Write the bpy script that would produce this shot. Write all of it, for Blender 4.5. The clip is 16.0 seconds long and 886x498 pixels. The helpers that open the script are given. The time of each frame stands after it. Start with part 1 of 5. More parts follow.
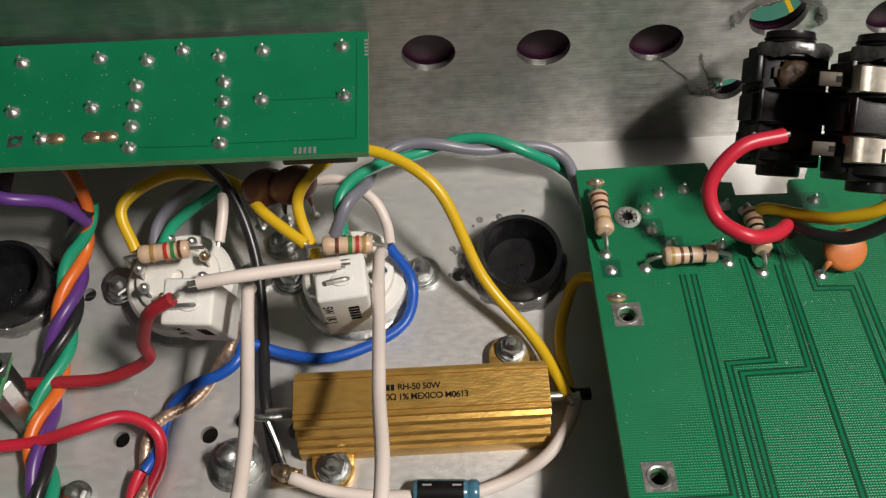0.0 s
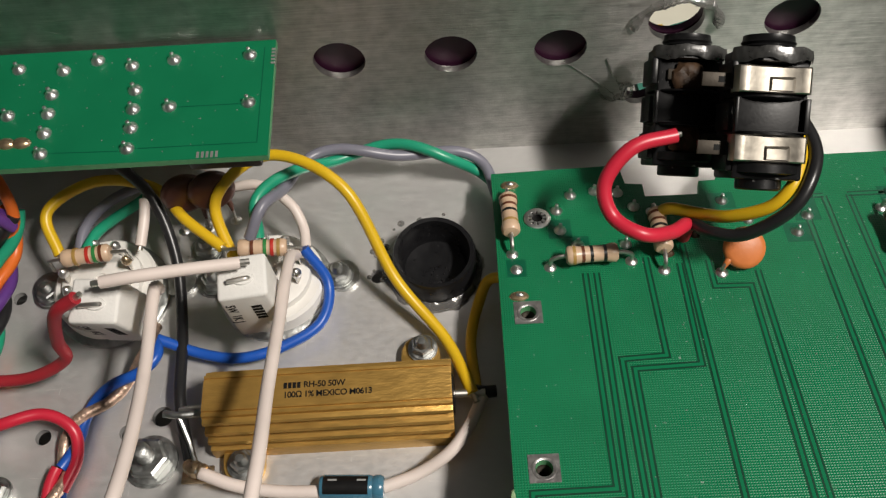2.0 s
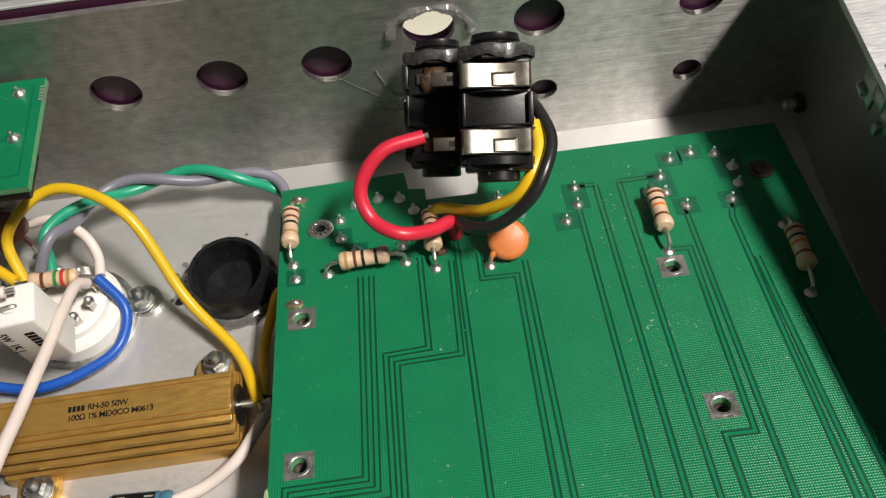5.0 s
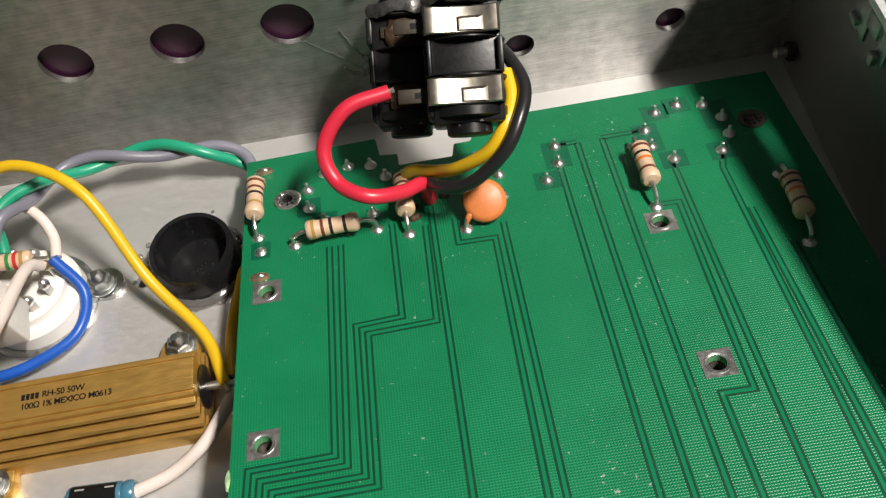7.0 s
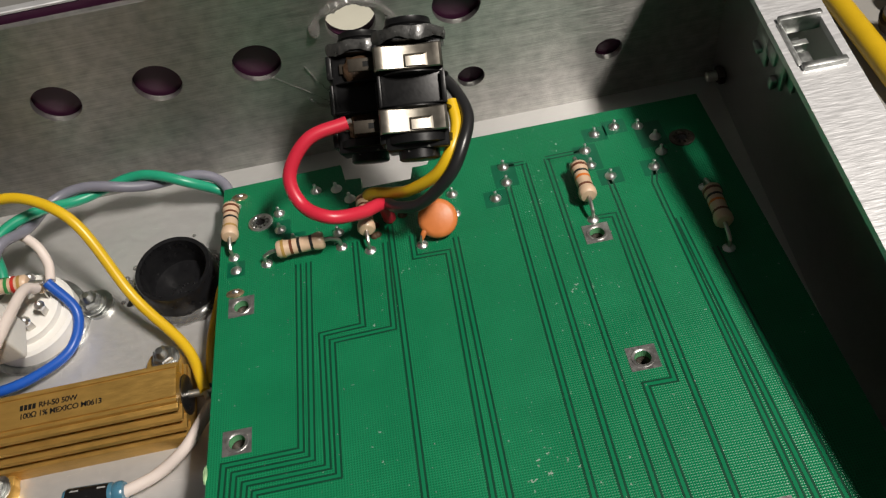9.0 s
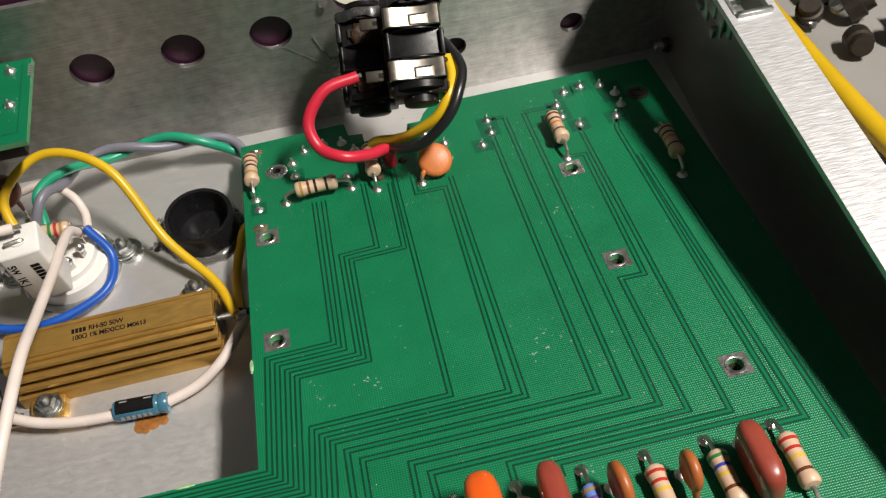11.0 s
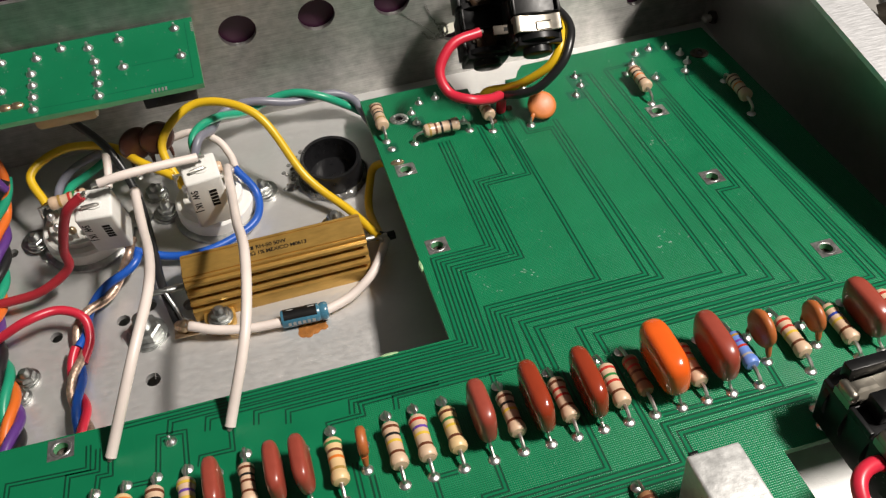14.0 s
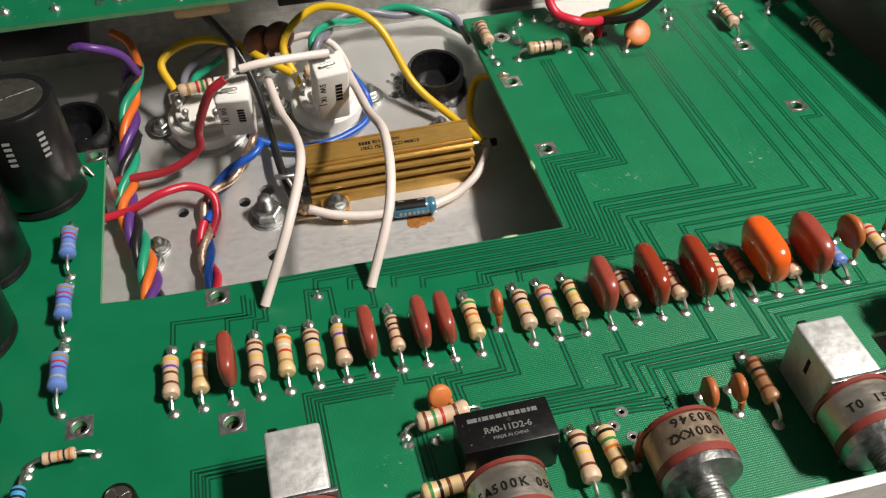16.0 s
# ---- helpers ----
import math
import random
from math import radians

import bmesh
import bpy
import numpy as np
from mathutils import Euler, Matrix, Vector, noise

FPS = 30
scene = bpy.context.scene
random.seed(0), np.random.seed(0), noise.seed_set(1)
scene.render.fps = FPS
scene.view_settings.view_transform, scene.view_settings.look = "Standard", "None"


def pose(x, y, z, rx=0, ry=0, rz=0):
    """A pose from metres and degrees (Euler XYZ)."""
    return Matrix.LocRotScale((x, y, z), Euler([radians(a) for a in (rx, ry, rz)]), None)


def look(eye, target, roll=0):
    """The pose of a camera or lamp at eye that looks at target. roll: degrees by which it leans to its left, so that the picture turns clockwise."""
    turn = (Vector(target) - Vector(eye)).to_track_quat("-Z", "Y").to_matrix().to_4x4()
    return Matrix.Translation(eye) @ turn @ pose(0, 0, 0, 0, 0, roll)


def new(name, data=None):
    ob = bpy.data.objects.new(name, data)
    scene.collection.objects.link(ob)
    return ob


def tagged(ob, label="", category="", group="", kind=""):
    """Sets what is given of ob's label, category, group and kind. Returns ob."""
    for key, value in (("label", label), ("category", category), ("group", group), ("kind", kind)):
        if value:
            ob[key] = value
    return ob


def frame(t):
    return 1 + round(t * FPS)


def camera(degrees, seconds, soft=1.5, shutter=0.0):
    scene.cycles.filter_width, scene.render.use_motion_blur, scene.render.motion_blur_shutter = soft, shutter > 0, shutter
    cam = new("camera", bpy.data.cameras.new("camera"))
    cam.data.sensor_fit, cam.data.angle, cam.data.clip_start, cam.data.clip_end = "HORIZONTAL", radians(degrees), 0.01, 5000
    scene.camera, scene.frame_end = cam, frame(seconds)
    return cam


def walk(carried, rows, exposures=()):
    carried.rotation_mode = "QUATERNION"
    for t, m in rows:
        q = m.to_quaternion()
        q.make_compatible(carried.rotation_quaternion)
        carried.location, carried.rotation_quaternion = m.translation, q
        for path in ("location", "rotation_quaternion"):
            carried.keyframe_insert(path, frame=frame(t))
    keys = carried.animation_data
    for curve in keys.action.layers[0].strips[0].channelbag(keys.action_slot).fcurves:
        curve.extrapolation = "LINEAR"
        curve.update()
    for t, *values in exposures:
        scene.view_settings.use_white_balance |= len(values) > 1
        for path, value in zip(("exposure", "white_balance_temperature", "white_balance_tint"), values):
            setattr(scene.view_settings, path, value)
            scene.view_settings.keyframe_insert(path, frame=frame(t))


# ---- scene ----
cam = camera(52.2, 16.0, soft=1.3)
METRES, EYE, TILT, LEAN, TURN = 0.274, 0.1675, -90.0, 0.0, 0.0
ROWS = [
    (0.0, 0.0, 0.0, 0.0, 1.54, 38.74, 1.92),
    (0.5, 0.0234, -0.0008, -0.0069, 1.84, 39.04, 1.71),
    (1.0, 0.0411, -0.0057, -0.0173, 2.13, 39.34, 1.5),
    (1.5, 0.0607, -0.0033, -0.0231, 2.49, 39.65, 1.4),
    (2.0, 0.0856, -0.0012, -0.0242, 2.92, 40.02, 1.35),
    (2.5, 0.122, 0.0018, -0.0281, 3.36, 40.42, 1.76),
    (3.0, 0.1611, -0.0008, -0.0323, 3.61, 40.77, 2.51),
    (3.5, 0.1967, 0.0037, -0.0391, 4.1, 41.03, 3.31),
    (4.0, 0.2277, 0.0051, -0.0528, 4.56, 41.49, 4.11),
    (6.5, 0.2497, 0.0679, -0.0606, 6.79, 43.8, 6.61),
    (7.0, 0.2662, 0.0657, -0.0632, 7.28, 43.3, 6.54),
    (7.5, 0.2775, 0.0533, -0.0682, 7.73, 43.55, 6.81),
    (8.0, 0.293, 0.0428, -0.0848, 7.99, 44.05, 7.22),
    (10.5, 0.2555, 0.0114, -0.2021, 6.78, 46.22, 10.64),
    (11.0, 0.2272, 0.0022, -0.2511, 6.67, 46.94, 11.45),
    (11.5, 0.1817, -0.008, -0.2848, 6.32, 47.48, 12.06),
    (12.0, 0.1397, -0.0178, -0.3059, 5.85, 47.85, 12.55),
    (12.5, 0.0939, -0.0274, -0.3359, 5.43, 48.27, 13.12),
    (13.0, 0.0557, -0.0329, -0.3543, 4.9, 48.48, 13.67),
    (13.5, 0.0298, -0.0357, -0.3686, 4.67, 48.59, 14.65),
    (14.0, 0.0076, -0.031, -0.3732, 4.32, 48.52, 15.5),
    (14.5, -0.0486, -0.0441, -0.3778, 3.14, 47.88, 15.68),
    (15.0, -0.0918, -0.0413, -0.3911, 1.78, 46.66, 15.41),
    (15.5, -0.1179, -0.0391, -0.4194, 1.11, 46.05, 14.59),
    (16.0, -0.1366, -0.0372, -0.4453, 0.74, 45.66, 13.57),
]
# the camera's stands at the ends of the stretches and in the quick turn
ENDS = [
    (4.2, (0.06484, -0.01569, 0.16712), (0.0541, 0.6465, -0.5821), -7.12),
    (6.3, (0.06921, -0.01912, 0.15093), (0.0591, 0.6736, -0.5702), -9.94),
    (8.2, (0.08239, -0.02369, 0.15984), (0.0656, 0.6606, -0.5691), -12.0),
    (10.3, (0.07683, -0.05289, 0.16031), (0.0987, 0.6731, -0.527), -10.92),
    (14.2, (-0.00266, -0.10119, 0.17622), (0.1579, 0.6165, -0.5014), -4.63),
]
stands = [(t, pose(0, 0, EYE, TILT, LEAN, TURN) @ pose(METRES * x, METRES * y, METRES * z, 90 + pitch, roll, yaw)) for t, x, y, z, yaw, pitch, roll in ROWS]
stands += [(t, look(eye, target, roll)) for t, eye, target, roll in ENDS]
walk(cam, sorted(stands, key=lambda row: row[0]),
     exposures=[(0.0, -0.36), (1.5, -0.36), (3.0, -0.19), (4.0, -0.02), (6.5, 0.16), (7.5, 0.23), (8.0, 0.0), (9.5, -0.25), (10.5, -0.28), (11.1, -0.03), (14.0, 0.03), (16.0, 0.09)])

# ---- light ----
world = bpy.data.worlds.new("room_light")
scene.world = world
world.use_nodes = True
wn = world.node_tree.nodes
wn["Background"].inputs[0].default_value = (1.0, 0.96, 0.9, 1)
wn["Background"].inputs[1].default_value = 0.056

lamp_data = bpy.data.lights.new("bench_lamp", "AREA")
lamp_data.shape, lamp_data.size, lamp_data.size_y = "RECTANGLE", 0.17, 0.056
lamp_data.energy, lamp_data.color = 11.3, (1.0, 0.93, 0.85)
lamp = new("bench_lamp", lamp_data)
# a tube lamp that lies along y
lamp_eye = Vector((0.422, -0.204, 0.697))
lamp_back = (lamp_eye - Vector((0.05, 0.08, 0.02))).normalized()
lamp_along = (Vector((0, 1, 0)) - lamp_back * lamp_back.y).normalized()
lamp_side = lamp_back.cross(lamp_along)
lamp.matrix_world = Matrix.Translation(lamp_eye) @ Matrix((lamp_along, lamp_side, lamp_back)).transposed().to_4x4()

# ---- materials ----
def mat(name, color, rough=0.5, metal=0.0, vary=0.12, scale=300.0, bump=0.0, bump_scale=800.0, stretch=(1, 1, 1), coat=0.0, spec=0.5, rough_vary=0.1, detail=4.0):
    m = bpy.data.materials.new(name)
    m.use_nodes = True
    nt = m.node_tree
    b = nt.nodes["Principled BSDF"]
    tc = nt.nodes.new("ShaderNodeTexCoord")
    mp = nt.nodes.new("ShaderNodeMapping")
    mp.inputs["Scale"].default_value = stretch
    nt.links.new(tc.outputs["Object"], mp.inputs[0])
    n1 = nt.nodes.new("ShaderNodeTexNoise")
    n1.inputs["Scale"].default_value, n1.inputs["Detail"].default_value = scale, detail
    nt.links.new(mp.outputs[0], n1.inputs["Vector"])
    n2 = nt.nodes.new("ShaderNodeTexNoise")
    n2.inputs["Scale"].default_value, n2.inputs["Detail"].default_value = scale * 0.12, 2.0
    nt.links.new(tc.outputs["Object"], n2.inputs["Vector"])
    add = nt.nodes.new("ShaderNodeMath")
    add.operation = "ADD"
    nt.links.new(n1.outputs["Fac"], add.inputs[0])
    nt.links.new(n2.outputs["Fac"], add.inputs[1])
    ramp = nt.nodes.new("ShaderNodeMapRange")
    ramp.inputs["From Min"].default_value, ramp.inputs["From Max"].default_value = 0.6, 1.4
    ramp.inputs["To Min"].default_value, ramp.inputs["To Max"].default_value = 1 - vary, 1 + vary
    nt.links.new(add.outputs[0], ramp.inputs["Value"])
    mul = nt.nodes.new("ShaderNodeVectorMath")
    mul.operation = "SCALE"
    mul.inputs[0].default_value = color
    nt.links.new(ramp.outputs[0], mul.inputs["Scale"])
    nt.links.new(mul.outputs[0], b.inputs["Base Color"])
    rr = nt.nodes.new("ShaderNodeMapRange")
    rr.inputs["To Min"].default_value, rr.inputs["To Max"].default_value = max(0.02, rough - rough_vary), min(1, rough + rough_vary)
    nt.links.new(n1.outputs["Fac"], rr.inputs["Value"])
    nt.links.new(rr.outputs[0], b.inputs["Roughness"])
    b.inputs["Metallic"].default_value = metal
    b.inputs["Specular IOR Level"].default_value = spec
    b.inputs["Coat Weight"].default_value = coat
    b.inputs["Coat Roughness"].default_value = 0.08
    if bump:
        n3 = nt.nodes.new("ShaderNodeTexNoise")
        n3.inputs["Scale"].default_value, n3.inputs["Detail"].default_value = bump_scale, 3.0
        nt.links.new(mp.outputs[0], n3.inputs["Vector"])
        bp = nt.nodes.new("ShaderNodeBump")
        bp.inputs["Strength"].default_value, bp.inputs["Distance"].default_value = bump, 0.0002
        nt.links.new(n3.outputs["Fac"], bp.inputs["Height"])
        nt.links.new(bp.outputs[0], b.inputs["Normal"])
    return m


def board_mat(name, color, pitch=0.0005, depth=0.8, amount=0.2):
    """Solder mask over a hatched copper plane: a fine raised grid."""
    m = mat(name, color, rough=0.38, vary=0.14, scale=120, spec=0.3, rough_vary=0.08)
    nt = m.node_tree
    b = nt.nodes["Principled BSDF"]
    tc = nt.nodes.new("ShaderNodeTexCoord")
    sx = nt.nodes.new("ShaderNodeSeparateXYZ")
    nt.links.new(tc.outputs["Object"], sx.inputs[0])
    waves = []
    for axis in (0, 1):
        a = nt.nodes.new("ShaderNodeMath")
        a.operation = "MULTIPLY"
        a.inputs[1].default_value = 2 * math.pi / pitch
        nt.links.new(sx.outputs[axis], a.inputs[0])
        s = nt.nodes.new("ShaderNodeMath")
        s.operation = "SINE"
        nt.links.new(a.outputs[0], s.inputs[0])
        waves.append(s)
    top = nt.nodes.new("ShaderNodeMath")
    top.operation = "MINIMUM"
    nt.links.new(waves[0].outputs[0], top.inputs[0])
    nt.links.new(waves[1].outputs[0], top.inputs[1])
    rng = nt.nodes.new("ShaderNodeMapRange")
    rng.inputs["From Min"].default_value, rng.inputs["From Max"].default_value = -1, 1
    rng.inputs["To Min"].default_value, rng.inputs["To Max"].default_value = 1 + amount * 0.4, 1 - amount
    nt.links.new(top.outputs[0], rng.inputs["Value"])
    old = b.inputs["Base Color"].links[0].from_socket
    mul = nt.nodes.new("ShaderNodeVectorMath")
    mul.operation = "SCALE"
    nt.links.new(old, mul.inputs[0])
    nt.links.new(rng.outputs[0], mul.inputs["Scale"])
    nt.links.new(mul.outputs[0], b.inputs["Base Color"])
    bp = nt.nodes.new("ShaderNodeBump")
    bp.invert = True
    bp.inputs["Strength"].default_value, bp.inputs["Distance"].default_value = depth, 0.00006
    nt.links.new(top.outputs[0], bp.inputs["Height"])
    nt.links.new(bp.outputs[0], b.inputs["Normal"])
    return m


M = dict(
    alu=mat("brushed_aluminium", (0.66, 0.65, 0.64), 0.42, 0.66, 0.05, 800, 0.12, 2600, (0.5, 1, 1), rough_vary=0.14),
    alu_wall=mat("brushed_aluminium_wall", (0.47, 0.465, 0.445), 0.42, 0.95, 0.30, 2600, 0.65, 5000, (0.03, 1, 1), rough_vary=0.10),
    # side wall's aluminium, darkened in colour for the shade on its inner face
    alu_side_shaded=mat("shaded_aluminium", (0.42, 0.42, 0.41), 0.36, 0.95, 0.10, 260, 0.10, 700, (0.12, 1, 1), rough_vary=0.08),
    alu_cut=mat("worn_aluminium_edge", (0.70, 0.70, 0.71), 0.48, 0.7, 0.10, 1500, 0.5, 1600, (0.18, 1, 1), rough_vary=0.12),
    board=board_mat("green_solder_mask_hatched", (0.004, 0.150, 0.060), 0.00050, 0.65, 0.30),
    board_plain=mat("green_solder_mask", (0.004, 0.142, 0.059), 0.33, 0, 0.12, 90, 0.03, 400, spec=0.35),
    bare=mat("dark_green_clearance", (0.001, 0.085, 0.040), 0.36, 0, 0.1, 200, spec=0.35),
    groove=mat("dark_green_gap", (0.001, 0.040, 0.019), 0.42, 0, 0.1, 200),
    can=mat("scuffed_tinned_can", (0.66, 0.66, 0.65), 0.52, 0.6, 0.22, 500, 0.6, 600, rough_vary=0.25),
    clip=mat("satin_nickel_contact", (0.37, 0.34, 0.29), 0.40, 1.0, 0.15, 500, 0.15, 700),
    dimink=mat("dull_white_print", (0.13, 0.13, 0.127), 0.6, 0, 0.3, 900),
    cover=mat("scratched_nickel_cover", (0.62, 0.57, 0.49), 0.36, 0.9, 0.35, 350, 0.3, 900, (0.3, 1, 1), rough_vary=0.25),
    scratch=mat("fresh_scratch", (0.72, 0.71, 0.69), 0.5, 0.6, 0.2, 900),
    dirty_cover=mat("browned_nickel_cover", (0.40, 0.31, 0.22), 0.4, 0.75, 0.5, 300, 0.4, 900, rough_vary=0.25),
    chip=mat("broken_fibreglass", (0.30, 0.45, 0.24), 0.7, 0, 0.8, 900, 0.9, 1200),
    edge=mat("board_edge_fibreglass", (0.10, 0.30, 0.14), 0.7, 0, 0.2, 500),
    solder=mat("solder", (0.80, 0.80, 0.79), 0.34, 1.0, 0.12, 900, 0.15, 900),
    flux=mat("solder_with_flux", (0.50, 0.37, 0.23), 0.3, 0.85, 0.7, 700, 0.4, 900, coat=0.5),
    lead=mat("tinned_lead", (0.60, 0.58, 0.54), 0.38, 1.0, 0.1, 900),
    steel=mat("zinc_plated_steel", (0.42, 0.43, 0.42), 0.40, 1.0, 0.45, 600, 0.5, 900, rough_vary=0.22),
    gold=mat("gold_anodised_aluminium", (0.54, 0.325, 0.085), 0.38, 0.72, 0.16, 900, 0.35, 2200, (0.3, 1, 1)),
    black=mat("black_plastic", (0.006, 0.006, 0.0065), 0.36, 0, 0.3, 700, 0.07, 1500, spec=0.28),
    rubber=mat("black_rubber", (0.008, 0.008, 0.009), 0.30, 0, 0.3, 500, 0.12, 600, spec=0.45),
    # flat black that stands for the shade inside holes and slots
    hole=mat("hole_shade_black", (0.006, 0.006, 0.006), 0.9),
    ceramic=mat("white_ceramic", (0.74, 0.72, 0.68), 0.55, 0, 0.06, 300, 0.25, 1600),
    cement=mat("white_cement", (0.70, 0.69, 0.66), 0.75, 0, 0.07, 300, 0.4, 1800),
    tan=mat("tan_lacquer", (0.58, 0.41, 0.28), 0.38, 0, 0.1, 400, coat=0.25),
    straw=mat("straw_lacquer", (0.64, 0.45, 0.23), 0.38, 0, 0.1, 400, coat=0.25),
    # body colour darkened for two resistors that lie in shade
    shadedbody=mat("shaded_brown_lacquer", (0.30, 0.15, 0.07), 0.4, 0, 0.15, 400, coat=0.25),
    bluebody=mat("blue_lacquer", (0.13, 0.23, 0.58), 0.38, 0, 0.1, 400, coat=0.25),
    skybody=mat("light_blue_lacquer", (0.06, 0.30, 0.55), 0.38, 0, 0.1, 400, coat=0.25),
    capred=mat("dark_red_epoxy", (0.25, 0.033, 0.012), 0.2, 0, 0.12, 300, 0.05, 500, coat=0.6),
    cappink=mat("brick_red_epoxy", (0.27, 0.05, 0.032), 0.32, 0, 0.12, 300, 0.08, 500, coat=0.3),
    caporange=mat("orange_epoxy", (0.72, 0.105, 0.012), 0.2, 0, 0.08, 300, 0.04, 500, coat=0.6),
    disc=mat("orange_ceramic_lacquer", (0.56, 0.17, 0.045), 0.45, 0, 0.12, 400, 0.15, 1200),
    darkdisc=mat("brown_orange_ceramic_lacquer", (0.36, 0.105, 0.028), 0.42, 0, 0.15, 400, 0.15, 1200),
    glue=mat("hot_glue", (0.22, 0.215, 0.20), 0.3, 0.1, 0.3, 300, 0.4, 500, coat=0.6),
    clear=mat("clear_glue", (0.62, 0.61, 0.59), 0.16, 0, 0.1, 500, 0.5, 900),
    ptfe=mat("white_wire_insulation", (0.68, 0.595, 0.55), 0.42, 0, 0.1, 150),
    yellow=mat("yellow_wire_insulation", (0.66, 0.42, 0.012), 0.36, 0, 0.08, 150),
    red=mat("red_wire_insulation", (0.54, 0.02, 0.045), 0.36, 0, 0.08, 150),
    darkred=mat("dark_red_wire_insulation", (0.33, 0.02, 0.03), 0.4, 0, 0.1, 150),
    blue=mat("blue_wire_insulation", (0.012, 0.085, 0.42), 0.36, 0, 0.08, 150),
    green=mat("green_wire_insulation", (0.015, 0.28, 0.16), 0.36, 0, 0.08, 150),
    grey=mat("grey_wire_insulation", (0.17, 0.17, 0.21), 0.36, 0, 0.08, 150),
    purple=mat("purple_wire_insulation", (0.10, 0.035, 0.20), 0.36, 0, 0.08, 150),
    orange=mat("orange_wire_insulation", (0.66, 0.14, 0.02), 0.36, 0, 0.08, 150),
    brown=mat("brown_wire_insulation", (0.12, 0.055, 0.04), 0.36, 0, 0.08, 150),
    wblack=mat("black_wire_insulation", (0.015, 0.015, 0.016), 0.33, 0, 0.2, 150),
    ink=mat("black_print", (0.012, 0.011, 0.01), 0.8, spec=0.1),
    whiteink=mat("white_print", (0.30, 0.31, 0.31), 0.6),
    shrink=mat("blue_sleeve", (0.05, 0.16, 0.24), 0.25, 0, 0.1, 300, coat=0.4),
    blacksleeve=mat("black_sleeve", (0.007, 0.007, 0.0075), 0.34, 0, 0.2, 300, coat=0.15, spec=0.35),
    mag=mat("dark_magenta_paint", (0.05, 0.009, 0.034), 0.5, 0, 0.15, 200),
    bench=mat("grey_bench_top", (0.33, 0.32, 0.30), 0.6, 0, 0.18, 25, 0.1, 300),
    phenolic=mat("red_brown_phenolic", (0.20, 0.035, 0.025), 0.5, 0, 0.2, 500),
    # tarnished parts; its dark colour also stands for shade on threads and far washer
    tarnish_shade=mat("tarnished_and_shaded_metal", (0.045, 0.037, 0.028), 0.55, 0.6, 0.3, 500, 0.2, 900),
    browned=mat("browned_solder", (0.05, 0.028, 0.015), 0.55, 0.0, 0.6, 700, 0.6, 900, spec=0.25),
    dullpad=mat("dull_tinned_pad", (0.42, 0.41, 0.40), 0.38, 0.9, 0.5, 900, 0.5, 1200),
    braid=mat("tinned_copper_braid", (0.42, 0.30, 0.23), 0.4, 0.7, 0.8, 900, 0.9, 1500),
    # brown lacquer darkened to stand for the upper board's shade
    shadeddisc=mat("shaded_brown_ceramic_lacquer", (0.07, 0.022, 0.013), 0.4, 0, 0.15, 400),
    amber=mat("amber_flux_stain", (0.30, 0.12, 0.03), 0.3, 0, 0.5, 500, 0.2, 700, coat=0.3),
    mat_green=mat("green_cutting_mat", (0.05, 0.20, 0.15), 0.6, 0, 0.1, 200),
    paper=mat("cream_paper", (0.72, 0.70, 0.58), 0.8, 0, 0.05, 100),
    crust=mat("whitish_glue_crust", (0.055, 0.055, 0.053), 0.3, 0, 0.9, 500, 0.6, 700, coat=0.3),
    wafer=mat("nickel_silver", (0.60, 0.57, 0.50), 0.3, 1.0, 0.12, 500, 0.1, 900),
)
def dusty(m, color, share, scale=1500.0):
    """Pale specks of dust and glue crumbs over a material."""
    nt = m.node_tree
    b = nt.nodes["Principled BSDF"]
    tc = nt.nodes.new("ShaderNodeTexCoord")
    fine = nt.nodes.new("ShaderNodeTexNoise")
    fine.inputs["Scale"].default_value, fine.inputs["Detail"].default_value = scale, 2.0
    broad = nt.nodes.new("ShaderNodeTexNoise")
    broad.inputs["Scale"].default_value = scale * 0.07
    add = nt.nodes.new("ShaderNodeMath")
    add.operation = "MULTIPLY_ADD"
    add.inputs[1].default_value = 0.45
    for n in (fine, broad):
        nt.links.new(tc.outputs["Object"], n.inputs["Vector"])
    nt.links.new(broad.outputs["Fac"], add.inputs[0])
    nt.links.new(fine.outputs["Fac"], add.inputs[2])
    edge = nt.nodes.new("ShaderNodeMapRange")
    edge.inputs["From Min"].default_value, edge.inputs["From Max"].default_value = 1.0 - share, 1.06 - share
    nt.links.new(add.outputs[0], edge.inputs["Value"])
    mix = nt.nodes.new("ShaderNodeMix")
    mix.data_type = "RGBA"
    nt.links.new(edge.outputs[0], mix.inputs[0])
    nt.links.new(b.inputs["Base Color"].links[0].from_socket, mix.inputs[6])
    mix.inputs[7].default_value = (*color, 1)
    nt.links.new(mix.outputs[2], b.inputs["Base Color"])


M["clear"].node_tree.nodes["Principled BSDF"].inputs["Transmission Weight"].default_value = 0.85
dusty(M["black"], (0.16, 0.16, 0.155), 0.05)
dusty(M["crust"], (0.3, 0.3, 0.29), 0.07)
dusty(M["rubber"], (0.12, 0.12, 0.12), 0.04)
dusty(M["board"], (0.22, 0.30, 0.24), 0.02, 1100)
